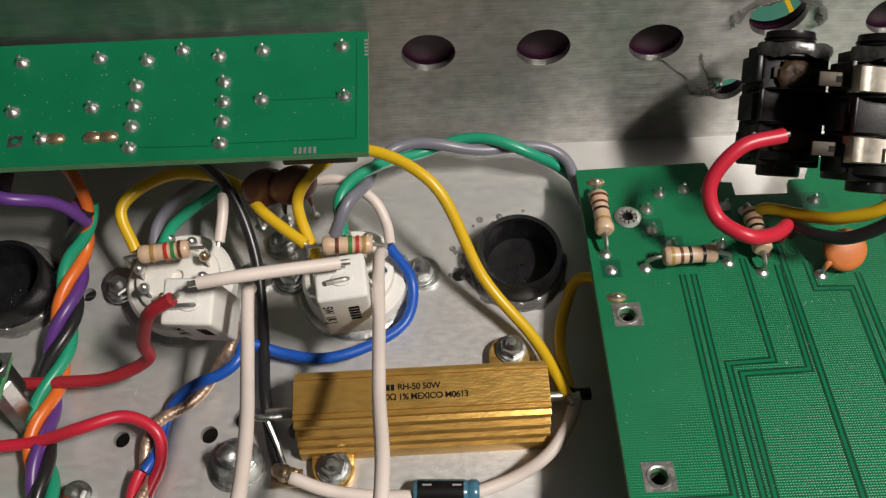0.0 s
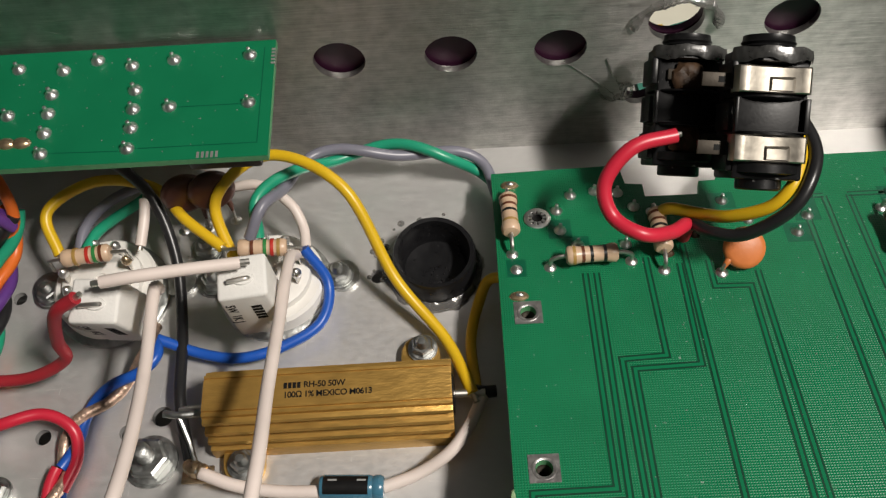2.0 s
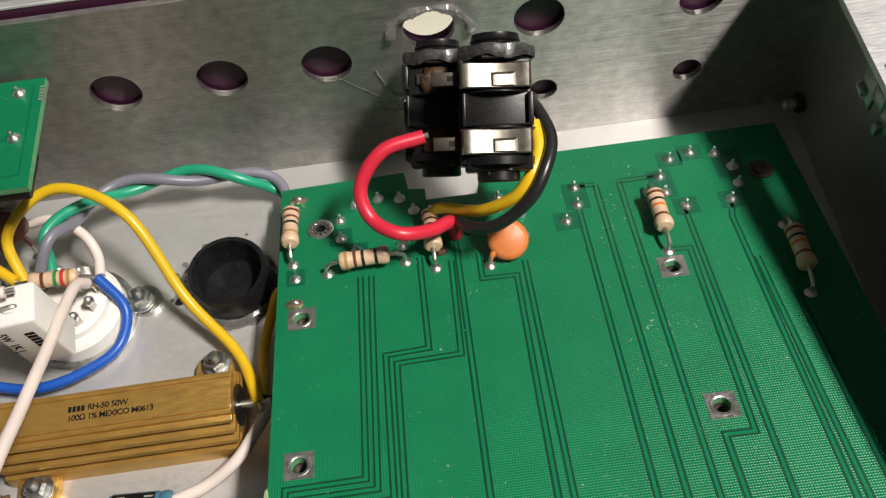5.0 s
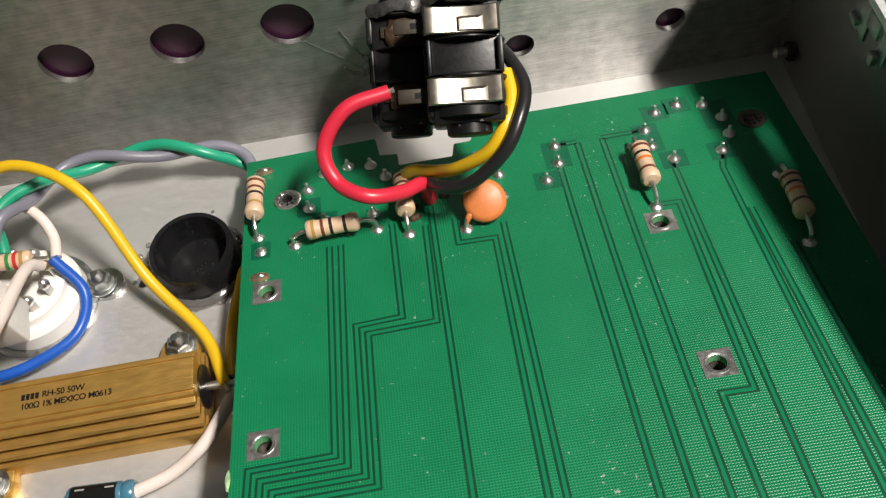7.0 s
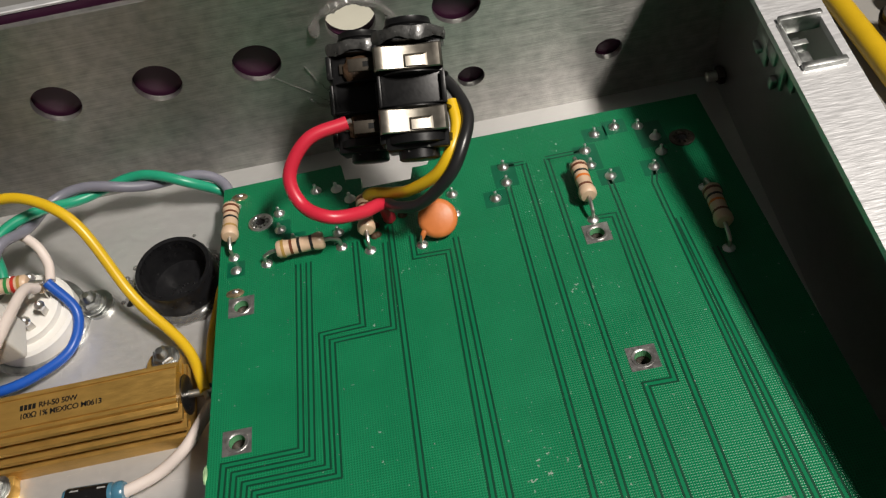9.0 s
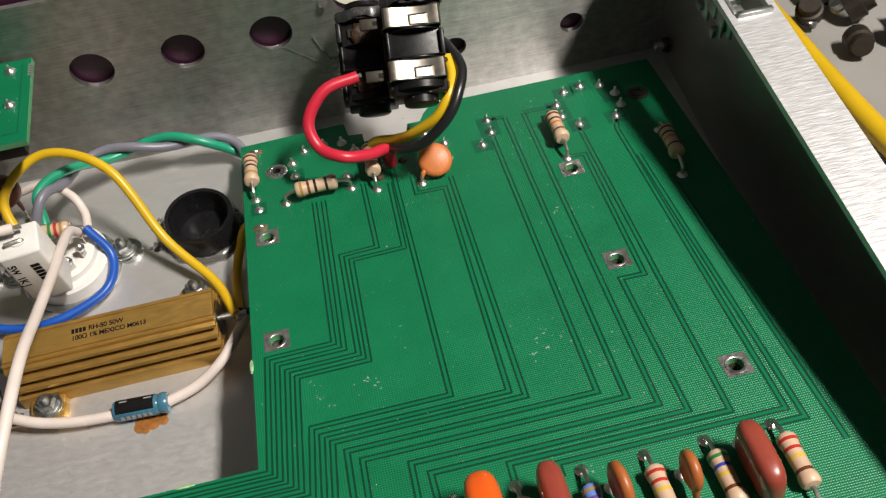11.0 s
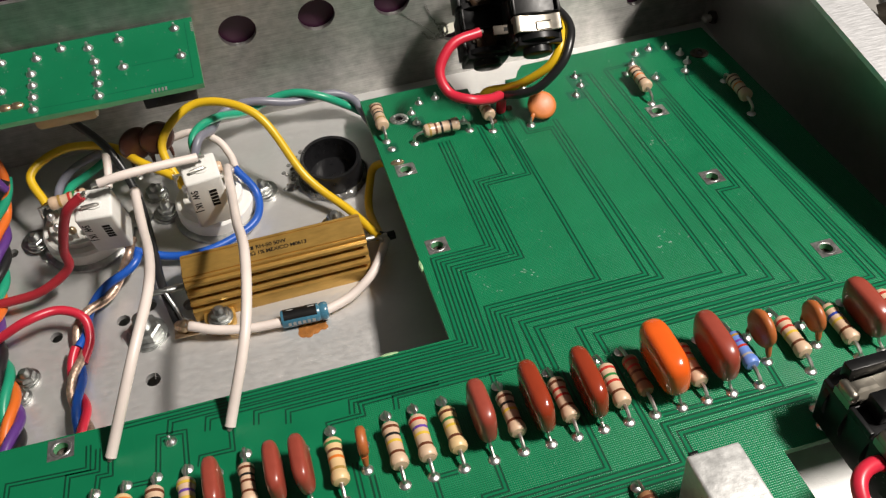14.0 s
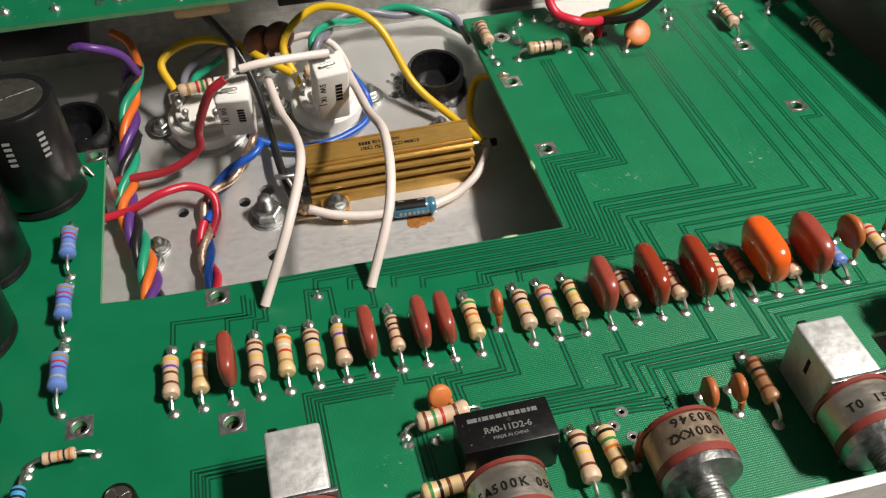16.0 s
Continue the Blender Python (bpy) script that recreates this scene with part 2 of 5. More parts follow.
# brushing along x spreads the gloss up and down the wall
nt = M["alu_wall"].node_tree
vec = nt.nodes.new("ShaderNodeCombineXYZ")
vec.inputs[1].default_value, vec.inputs[2].default_value = -0.18, 0.98
nt.links.new(vec.outputs[0], nt.nodes["Principled BSDF"].inputs["Tangent"])
nt.nodes["Principled BSDF"].inputs["Anisotropic"].default_value = 0.85
BAND = {}
for nm, col in dict(k=(0.01, 0.01, 0.01), n=(0.12, 0.035, 0.015), r=(0.45, 0.03, 0.02), o=(0.62, 0.16, 0.02), y=(0.62, 0.42, 0.05), g=(0.03, 0.20, 0.05), b=(0.03, 0.06, 0.35), v=(0.13, 0.05, 0.32), w=(0.6, 0.6, 0.6), d=(0.36, 0.22, 0.06), s=(0.35, 0.33, 0.30)).items():
    BAND[nm] = mat("band_" + nm, col, 0.4, 0, 0.08, 400, coat=0.25)

# ---- mesh helpers (millimetres in, metres out) ----
U = 0.001


def part(name, bm, material, parent=None, label="", smooth=40, m=None, kind=""):
    me = bpy.data.meshes.new(name)
    bmesh.ops.recalc_face_normals(bm, faces=bm.faces)
    bmesh.ops.scale(bm, vec=(U, U, U), verts=bm.verts)
    bm.to_mesh(me)
    bm.free()
    me.materials.append(material)
    if smooth:
        me.shade_smooth()
        me.set_sharp_from_angle(angle=radians(smooth))
    ob = new(name, me)
    if parent is not None:
        ob.parent = parent
    if m is not None:
        ob.matrix_basis = m
    return tagged(ob, label, kind=kind)


def share(name, me, parent, m=None, label=""):
    ob = new(name, me)
    ob.parent = parent
    if m is not None:
        ob.matrix_basis = m
    return tagged(ob, label)


def thing(name, label, category, m=None, group="", kind=""):
    ob = tagged(new(name), label, category, group, kind)
    ob.empty_display_size = 0.003
    if m is not None:
        ob.matrix_basis = m
    return ob


def at(x, y, z, rx=0, ry=0, rz=0):
    return pose(x * U, y * U, z * U, rx, ry, rz)


def box(bm, x0, x1, y0, y1, z0, z1, bev=0.0, seg=2):
    vs = [bm.verts.new(v) for v in ((x0, y0, z0), (x1, y0, z0), (x1, y1, z0), (x0, y1, z0), (x0, y0, z1), (x1, y0, z1), (x1, y1, z1), (x0, y1, z1))]
    fs = [bm.faces.new([vs[i] for i in f]) for f in ((3, 2, 1, 0), (4, 5, 6, 7), (0, 1, 5, 4), (1, 2, 6, 5), (2, 3, 7, 6), (3, 0, 4, 7))]
    if bev:
        es = list({e for f in fs for e in f.edges})
        bmesh.ops.bevel(bm, geom=es, offset=bev, segments=seg, profile=0.5, affect="EDGES")
    return bm


def lathe(bm, profile, seg=24, axis="z", origin=(0, 0, 0), closed=False, m=None):
    """profile: (radius, height) pairs."""
    rings = []
    for r, h in profile:
        ring = []
        for i in range(seg):
            a = 2 * math.pi * i / seg
            p = (r * math.cos(a), r * math.sin(a), h)
            if axis == "y":
                p = (p[0], p[2], p[1])
            elif axis == "x":
                p = (p[2], p[0], p[1])
            v = Vector(p) + Vector(origin)
            ring.append(bm.verts.new(m @ v if m is not None else v))
        rings.append(ring)
    for a, b in zip(rings[:-1], rings[1:]):
        for i in range(seg):
            bm.faces.new((a[i], a[(i + 1) % seg], b[(i + 1) % seg], b[i]))
    if closed:
        for i in range(seg):
            bm.faces.new((rings[-1][i], rings[-1][(i + 1) % seg], rings[0][(i + 1) % seg], rings[0][i]))
    else:
        bm.faces.new(rings[0][::-1])
        bm.faces.new(rings[-1])
    return bm


def spline(points, n=10):
    c = [Vector(p) for p in points]
    p = [2 * c[0] - c[1]] + c + [2 * c[-1] - c[-2]]
    out = []
    for i in range(1, len(p) - 2):
        a, b, d, e = p[i - 1], p[i], p[i + 1], p[i + 2]
        for j in range(n):
            u = j / n
            out.append(0.5 * (2 * b + (d - a) * u + (2 * a - 5 * b + 4 * d - e) * u * u + (3 * b - a - 3 * d + e) * u ** 3))
    out.append(c[-1])
    return out


def tube(bm, path, r, seg=12, taper=None):
    """A round tube along a list of points."""
    path = [Vector(p) for p in path]
    t0 = (path[1] - path[0]).normalized()
    side = t0.orthogonal().normalized()
    rings = []
    for i, p in enumerate(path):
        t = (path[min(i + 1, len(path) - 1)] - path[max(i - 1, 0)]).normalized()
        side = (side - t * side.dot(t)).normalized()
        up = t.cross(side)
        rad = r if taper is None else r * taper(i / (len(path) - 1))
        rings.append([bm.verts.new(p + rad * (math.cos(a) * side + math.sin(a) * up)) for a in (2 * math.pi * k / seg for k in range(seg))])
    for a, b in zip(rings[:-1], rings[1:]):
        for k in range(seg):
            bm.faces.new((a[k], a[(k + 1) % seg], b[(k + 1) % seg], b[k]))
    bm.faces.new(rings[0][::-1])
    bm.faces.new(rings[-1])
    return bm


def circle(cx, cy, r, n=28, squash=1.0):
    return [(cx + r * math.cos(2 * math.pi * i / n), cy + r * squash * math.sin(2 * math.pi * i / n)) for i in range(n)]


def plate(outer, holes, z0, z1):
    """A flat plate of the outline, with holes through it."""
    bm = bmesh.new()
    edges = []
    for loop in [outer] + holes:
        vs = [bm.verts.new((x, y, z0)) for x, y in loop]
        edges += [bm.edges.new((vs[i], vs[(i + 1) % len(vs)])) for i in range(len(vs))]
    res = bmesh.ops.triangle_fill(bm, edges=edges, use_beauty=True)
    faces = [g for g in res["geom"] if isinstance(g, bmesh.types.BMFace)]
    ext = bmesh.ops.extrude_face_region(bm, geom=faces)
    bmesh.ops.translate(bm, vec=(0, 0, z1 - z0), verts=[g for g in ext["geom"] if isinstance(g, bmesh.types.BMVert)])
    return bm


def blob(bm, x, y, z, r, h, seg=12, tip=True):
    prof = [(r, 0), (r * 0.98, h * 0.12), (r * 0.72, h * 0.45), (r * 0.42, h * 0.75)] + ([(r * 0.30, h), (r * 0.28, h * 1.5), (r * 0.12, h * 1.6)] if tip else [(r * 0.12, h * 0.9)])
    return lathe(bm, prof, seg, origin=(x, y, z))


def words(text, size, m, material, parent, name="print", spread=1.0):
    cu = bpy.data.curves.new(name, "FONT")
    cu.body, cu.size, cu.align_x, cu.align_y = text, size * U, "LEFT", "CENTER"
    cu.space_character, cu.extrude, cu.offset = spread, 0.00002, size * U * 0.022
    cu.materials.append(material)
    ob = new(name, cu)
    ob.parent = parent
    ob.matrix_basis = m
    return ob


def bars(widths, h, gap, m, material, parent, name="print_bar"):
    x = 0
    for w in widths:
        bm = box(bmesh.new(), x, x + w, -h / 2, h / 2, 0, 0.04)
        part(name, bm, material, parent, smooth=0, m=m)
        x += w + gap


# the chassis leans by this turn against the main board, which lies level
C = pose(0, 0.1555, 0.0125, 10.5, 0, 0)

# ---- chassis ----
XR, XL, YF = 158.5, -250.0, -205.0
FLOOR_HOLES = [(-49.6, -68.6, 1.8), (-31.4, -68.5, 1.9), (-42.5, -65.4, 2.2), (-67.6, -68.8, 1.7), (-79.2, -35.4, 1.6), (-43.4, -89.6, 2.0), (3.3, -34.3, 1.7)]
floor = part("floor", plate([(XL, YF), (XR, YF), (XR, 0), (XL, 0)], [circle(x, y, r, 20) for x, y, r in FLOOR_HOLES], -1.6, 0), M["alu"], label="grey brushed aluminium chassis floor with drilled holes", smooth=0, m=C, kind="structure")
tagged(floor, category="chassis floor")

WALL_HOLES = [(-1.3, 34.6, 5.6), (22.6, 34.7, 5.6), (46.0, 34.7, 5.6), (69.4, 41.2, 5.7), (93.4, 40.2, 5.6), (129.0, 39.4, 5.0), (94.6, 16.8, 3.4), (129.0, 16.8, 3.4), (65.0, 18.1, 3.6), (-60.0, 34.7, 5.6), (-120.0, 34.7, 5.6)]
UPRIGHT = C @ pose(0, 0, 0, 90, 0, 0)
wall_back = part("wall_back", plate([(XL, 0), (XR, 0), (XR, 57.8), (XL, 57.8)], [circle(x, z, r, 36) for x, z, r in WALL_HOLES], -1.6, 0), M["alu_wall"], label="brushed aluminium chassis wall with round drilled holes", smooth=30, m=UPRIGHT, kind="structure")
tagged(wall_back, category="chassis wall")
outer = part("backing_panel", plate([(XL, -3), (XR, -3), (XR, 59.3), (XL, 59.3)], [circle(69.4, 41.2, 6.0, 30), circle(65.0, 18.1, 4.2, 30)], -4.2, -2.4), M["mag"], label="dark magenta painted panel behind the chassis wall", smooth=0, m=UPRIGHT, kind="structure")
tagged(outer, category="panel")
bm = bmesh.new()
box(bm, XL, XR, 2.3, 4.3, 59.4, 60.2, 0.2, 1)
tagged(part("trim", bm, M["alu_cut"], None, "bright edge strip along the painted panel", m=C, kind="structure"), category="trim")

# right wall with a folded-in flange, a fixing slot and its clip
bm = bmesh.new()
box(bm, XR - 1.6, XR, YF, -0.1, 0.05, 54.4)
wall_right = tagged(part("wall_right", bm, M["alu_side_shaded"], None, "aluminium chassis side wall with folded top flange", smooth=0, m=C, kind="structure"), category="chassis wall")
bm = plate([(147.0, YF), (XR, YF), (XR, -0.2), (147.0, -0.2)], [[(149.4, -40.6), (156.8, -40.6), (156.8, -51.4), (149.4, -51.4)]], 54.4, 56.0)
part("flange", bm, M["alu_cut"], wall_right, "worn bare aluminium top flange", smooth=0)
bm = bmesh.new()
box(bm, 148.8, 157.0, -40.7, -39.3, 53.2, 57.2, 0.3)
box(bm, 148.8, 157.0, -52.7, -51.3, 53.2, 57.0, 0.3)
box(bm, 148.4, 149.2, -51.5, -40.5, 49.0, 56.4, 0.2)
box(bm, 149.0, 153.6, -51.7, -40.3, 51.0, 51.6, 0.2)
box(bm, 149.6, 153.4, -44.7, -43.3, 51.6, 54.2, 0.2)
box(bm, 150.4, 153.0, -49.7, -45.7, 51.8, 53.6, 0.4)
# spring legs that hang below the flange
box(bm, 147.4, 148.2, -41.7, -35.7, 46.4, 54.3, 0.3)
box(bm, 147.4, 148.2, -49.1, -45.5, 47.4, 54.3, 0.3)
box(bm, 146.9, 148.4, -45.7, -41.5, 50.6, 54.3, 0.3)
box(bm, 146.2, 147.6, -47.7, -46.1, 46.6, 49.2, 0.4)
box(bm, 146.4, 147.6, -39.5, -36.7, 48.0, 49.4, 0.4)
part("cage_nut", bm, M["steel"], wall_right, "spring steel cage nut")
bm = bmesh.new()
box(bm, XL, XL + 1.6, YF, -0.1, 0.05, 57.0)
tagged(part("wall_left", bm, M["alu"], None, "aluminium chassis side wall", smooth=0, m=C, kind="structure"), category="chassis wall")
bm = bmesh.new()
box(bm, XL, XR, YF - 2.0, YF - 0.1, 0, 69.0, 0.3, 1)
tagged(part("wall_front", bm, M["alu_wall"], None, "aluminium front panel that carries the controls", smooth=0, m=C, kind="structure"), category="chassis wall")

# bench below and round the chassis
bm = bmesh.new()
box(bm, -900, 900, -700, 900, -62, -40)
tagged(part("ground", bm, M["bench"], None, "grey bench top under the open chassis", smooth=0, kind="structure"), category="bench top")

rng = random.Random(31)
scr = bmesh.new()
for i in range(170):
    x, y, a, n = rng.uniform(-80, 28), rng.uniform(-118, -12), rng.choice((0, 0, 1.55)) + rng.uniform(-0.18, 0.18), rng.choice((0.6, 1.2, 2.0, 4.5)) * rng.uniform(0.7, 1.3)
    dx, dy, w = n * math.cos(a), n * math.sin(a), rng.uniform(0.04, 0.09)
    vs = [scr.verts.new(p) for p in ((x - dx + w * math.sin(a), y - dy - w * math.cos(a), 0.02), (x + dx, y + dy, 0.02), (x - dx - w * math.sin(a), y - dy + w * math.cos(a), 0.02))]
    scr.faces.new(vs)
part("scratch", scr, M["scratch"], floor, "fine pale scratches in the metal", smooth=0, kind="stuff")

# ---- boards ----
Z = 20.5
NOTCH = [(84.0, 139.5), (81.5, 136.6), (79.8, 133.1), (76.2, 133.1), (75.4, 129.2), (63.7, 129.3), (63.7, 133.0), (59.9, 133.5), (59.3, 138.6), (59.0, 139.3)]
OUTLINE = [(-135, -52), (84.6, -52), (84.6, -16.4), (146.9, -16.4), (146.9, 139.3)] + NOTCH + [(30.3, 138.6), (29.8, 34.0), (-40, 34.2), (-75, 35.0), (-84.3, 36.0), (-84.6, 96.4), (-135, 96.4)]
MOUNTS = [(35.5, 99.4), (35.5, 65.6), (112.7, 66.6), (124.9, 32.0), (112.6, 100.2), (-56.4, -5.4), (-57.2, 31.4), (-87.4, 1.1), (-87.0, 94.0), (118.0, -8.0)]
main_board = thing("main_board", "large green circuit board with solder joints and hatched copper", "circuit board", at(0, 0, 0))
part("board_core", plate(OUTLINE, [circle(x, y, 1.55, 20) for x, y in MOUNTS], Z - 1.6, Z - 0.04), M["edge"], main_board, "pale fibreglass edge", smooth=0)
part("solder_mask", plate(OUTLINE, [circle(x, y, 1.55, 20) for x, y in MOUNTS], Z - 0.04, Z), M["board"], main_board, "green solder mask over hatched copper", smooth=0)
part("plain_area", plate([(-134.8, -51.8), (-75.2, -51.8), (-75.2, 34.6), (-84.5, 35.6), (-84.8, 96.2), (-134.8, 96.2)], [circle(x, y, 1.55, 20) for x, y in MOUNTS if x < -76], Z + 0.005, Z + 0.03), M["board_plain"], main_board, "smooth green solder mask", smooth=0)
for x0, x1, y0, y1 in ((-75.1, -42.0, -51.8, 33.8), (-41.9, 4.0, -1.0, 33.8)):
    part("plain_area", plate([(x0, y0), (x1, y0), (x1, y1), (x0, y1)], [circle(x, y, 1.55, 20) for x, y in MOUNTS if x0 < x < x1 and y0 < y < y1], Z + 0.004, Z + 0.014), M["board_plain"], main_board, "smooth green solder mask", smooth=0)
for x, y in MOUNTS:
    pad = plate([(x - 2.8, y - 2.75), (x + 2.8, y - 2.75), (x + 2.8, y + 2.75), (x - 2.8, y + 2.75)], [circle(x, y, 1.6, 20)], Z + 0.035, Z + 0.09)
    part("mounting_pad", pad, M["dullpad"], main_board, "square tinned pad round a mounting hole", smooth=0)
    part("pad_ring", lathe(bmesh.new(), [(2.3, 0.08), (2.15, 0.22), (1.8, 0.22), (1.58, 0.05), (1.58, -1.5), (1.7, -1.5), (1.7, 0.0), (2.3, 0.0)], 24, origin=(x, y, Z), closed=True), M["dullpad"], main_board, "tinned rim of the mounting hole")
    thread = [(1.54, -1.7)]
    for i in range(6):
        thread += [(1.5, -1.8 - i * 0.5), (1.25, -2.05 - i * 0.5)]
    # thread coloured dark for the shade down in the hole
    part("standoff_thread", lathe(bmesh.new(), thread + [(1.3, -6.0), (1.6, -6.0), (1.6, -1.7)], 20, origin=(x, y, Z), closed=True), M["tarnish_shade"], main_board, "bare threaded standoff under the hole")
    # added black cup: keeps the hole dark as if in shade
    part("hole_shade_cup", lathe(bmesh.new(), [(2.6, -9), (2.6, -1.7), (1.64, -1.68), (1.64, -6.1), (1.3, -8.5), (0.1, -8.6)], 20, origin=(x, y, Z)), M["hole"], main_board, "black cup added below to darken the mounting hole")
for sx, sy in ((39.5, 124.2), (138.7, 124.6)):
    bm = lathe(bmesh.new(), [(2.9, 0), (2.9, 0.3), (2.7, 0.4), (2.0, 0.4), (1.9, 0.3), (1.9, 0)], 28, origin=(sx, sy, Z + 0.02))
    for i in range(10):
        tooth = bmesh.new()
        box(tooth, 1.15, 2.1, -0.32, 0.32, 0.1, 0.5)
        bmesh.ops.transform(tooth, matrix=Matrix.Translation((sx, sy, Z)) @ Matrix.Rotation(2 * math.pi * i / 10, 4, "Z"), verts=tooth.verts)
        idx = {v: bm.verts.new(v.co) for v in tooth.verts}
        for face in tooth.faces:
            bm.faces.new([idx[v] for v in face.verts])
        tooth.free()
    part("screw_hole", lathe(bmesh.new(), [(1.9, 0), (1.9, 0.05), (0.05, 0.05)], 20, origin=(sx, sy, Z + 0.02)), M["hole"], main_board, "dark screw hole")
    # the far washer takes dark metal in place of the side wall's shade
    part("star_ring", bm, M["solder" if sx < 100 else "tarnish_shade"], main_board, "bright toothed lock washer round a screw hole")


def ribbon(bm, pts, w, z):
    """A flat raised line along a polyline with mitred corners."""
    pts = [Vector(p) for p in pts]
    left, right = [], []
    for i, p in enumerate(pts):
        d0 = (p - pts[i - 1]).normalized() if i else (pts[1] - p).normalized()
        d1 = (pts[i + 1] - p).normalized() if i < len(pts) - 1 else d0
        n = Vector((-(d0 + d1).y, (d0 + d1).x))
        n = n.normalized() / max(0.4, math.cos(d0.angle(d1, 0) / 2)) * w / 2
        left.append(bm.verts.new((p.x + n.x, p.y + n.y, z)))
        right.append(bm.verts.new((p.x - n.x, p.y - n.y, z)))
    for i in range(len(pts) - 1):
        bm.faces.new((left[i], right[i], right[i + 1], left[i + 1]))


def trace(bm, pts, gap=1.15):
    """The two gaps on either side of one copper track."""
    pts = [Vector(p) for p in pts]
    for s in (-1, 1):
        out = []
        for i, p in enumerate(pts):
            d0 = (p - pts[i - 1]).normalized() if i else (pts[1] - p).normalized()
            d1 = (pts[i + 1] - p).normalized() if i < len(pts) - 1 else d0
            n = Vector((-(d0 + d1).y, (d0 + d1).x)).normalized() / max(0.4, math.cos(d0.angle(d1, 0) / 2))
            out.append(p + n * s * gap / 2)
        ribbon(bm, out, 0.38, Z + 0.036)


tr, copper = bmesh.new(), bmesh.new()


def track(pts, gap=1.05):
    trace(tr, pts, gap)
    ribbon(copper, pts, gap - 0.42, Z + 0.03)


# tracks that drop through the large field, turn left, run round the inner corner of the board and along the strip
EDGE = ((31.0, 32.6), (32.9, 30.7), (34.8, 28.9), (36.7, 27.1), (38.7, 25.2), (40.7, 23.3), (42.6, 21.4))
STOP = (-45, -34, -26, -15.7, -9, 4.6, 14)
DROPS = (
    [(48.0, 108.6), (47.6, 61.2)],
    [(50.3, 108.6), (49.6, 59.0)],
    [(60.9, 112.0), (61.0, 87.8), (52.4, 87.4), (52.4, 56.6)],
    [(67.6, 110.0), (67.2, 85.5), (54.5, 85.1), (54.3, 54.4)],
    [(69.1, 115.0), (69.0, 40.8)],
    [(73.6, 110.5), (73.6, 103.7), (80.8, 103.5), (80.4, 38.4)],
    [(83.0, 107.3), (83.3, 36.3)])
TURN_X = (33.1, 35.1, 37.1, 39.0, 40.8, 42.6, 44.5)
for drop, tx, (ex, ey), sx in zip(DROPS, TURN_X, EDGE, STOP):
    y = drop[-1][1]
    track(drop + [(tx, y - 0.2), (ex + 0.9, ey), (sx, ey + 0.4), (sx - 0.4, ey - 3.0)])
# tracks that end at the row of parts
for x, yt, yb, xe, ye in ((97.0, 120, 33.4, 47.0, 18.4), (102.0, 126.7, 30.6, 49.7, 17.6), (107.3, 126.7, 27.4, 58.6, 18.0), (119.4, 116, 22.3, 76.4, 18.0)):
    track([(x, yt), (x, yb), (xe, yb), (xe, ye)])
track([(113.5, 104.8), (117.4, 104.6), (116.8, 60.6), (111.5, 60.7), (112.0, 24.5), (61.8, 24.3), (62.0, 18.4)])
track([(129.9, 116.5), (128.5, 112.0), (129.3, 20.0), (85.0, 20.0), (85.0, 17.0)])
track([(130.0, 100), (131.8, 17.3), (122.0, 17.3)])
track([(134.4, 90), (136.5, 11.0)])
track([(97, 126.9), (102.0, 126.9)])
track([(116.5, 126.9), (107.2, 126.9)])
# stepped bundle between the row of parts and the controls
track([(16.8, -1), (16.8, -14.3), (-5.0, -13.7)], 0.95)
track([(18.0, -0.6), (21.8, -0.6)], 0.9)
track([(29.6, -1), (29.6, -7.6), (25.1, -7.7), (25.1, -16.0), (6.0, -15.6)], 0.95)
track([(50.2, 17), (50.2, -9.4), (27.6, -9.6), (27.8, -17.8), (6.0, -17.3)], 1.05)
track([(61.9, 17), (61.9, -11.2), (30.3, -11.5), (30.5, -19.8), (6.0, -19.0)], 1.05)
track([(100.0, -3.1), (65.2, -3.2), (65.0, -13.0), (33.2, -13.1), (33.2, -27)], 1.05)
track([(97.0, -6.0), (67.4, -6.1), (67.2, -14.8), (36.4, -14.9), (36.4, -27)], 1.05)
track([(93.0, 4), (92.6, -1.6), (66.0, -0.8)], 0.95)
track([(34.0, -21.8), (17.4, -20.6), (17.2, -26)], 0.95)
track([(23.6, -22.6), (34.0, -23.6)], 0.95)
track([(-7.3, -0.8), (-7.3, -4.1), (-12.6, -4.2), (-12.4, -8.5)], 0.95)
track([(2.2, 8), (2.2, -5.7), (-10.4, -5.7), (-10.0, -13)], 0.95)
track([(5.0, 4), (5.0, -7.5), (-8.4, -7.5), (-8.0, -13)], 0.95)
track([(-19.2, -1), (-19.2, -4.0), (-14.4, -4.2), (-14.2, -9)], 0.9)
track([(-36.2, -0.2), (-27.2, -0.3)], 0.9)
for i in range(3):
    x, y = -40.9 + 1.5 * i, -2.1 - 1.5 * i
    track([(-20.5 - i, y - 0.5), (x, y), (x + 0.4, -29)], 0.85)
    x, y = -64.9 + 1.35 * i, -15.4 - 1.05 * i
    track([(-49, y), (x, y), (x - 0.3, -31)], 0.8)
track([(-20.5, -16), (-20.2, -32)], 0.9)
track([(-18.4, -16), (-18.0, -32)], 0.9)
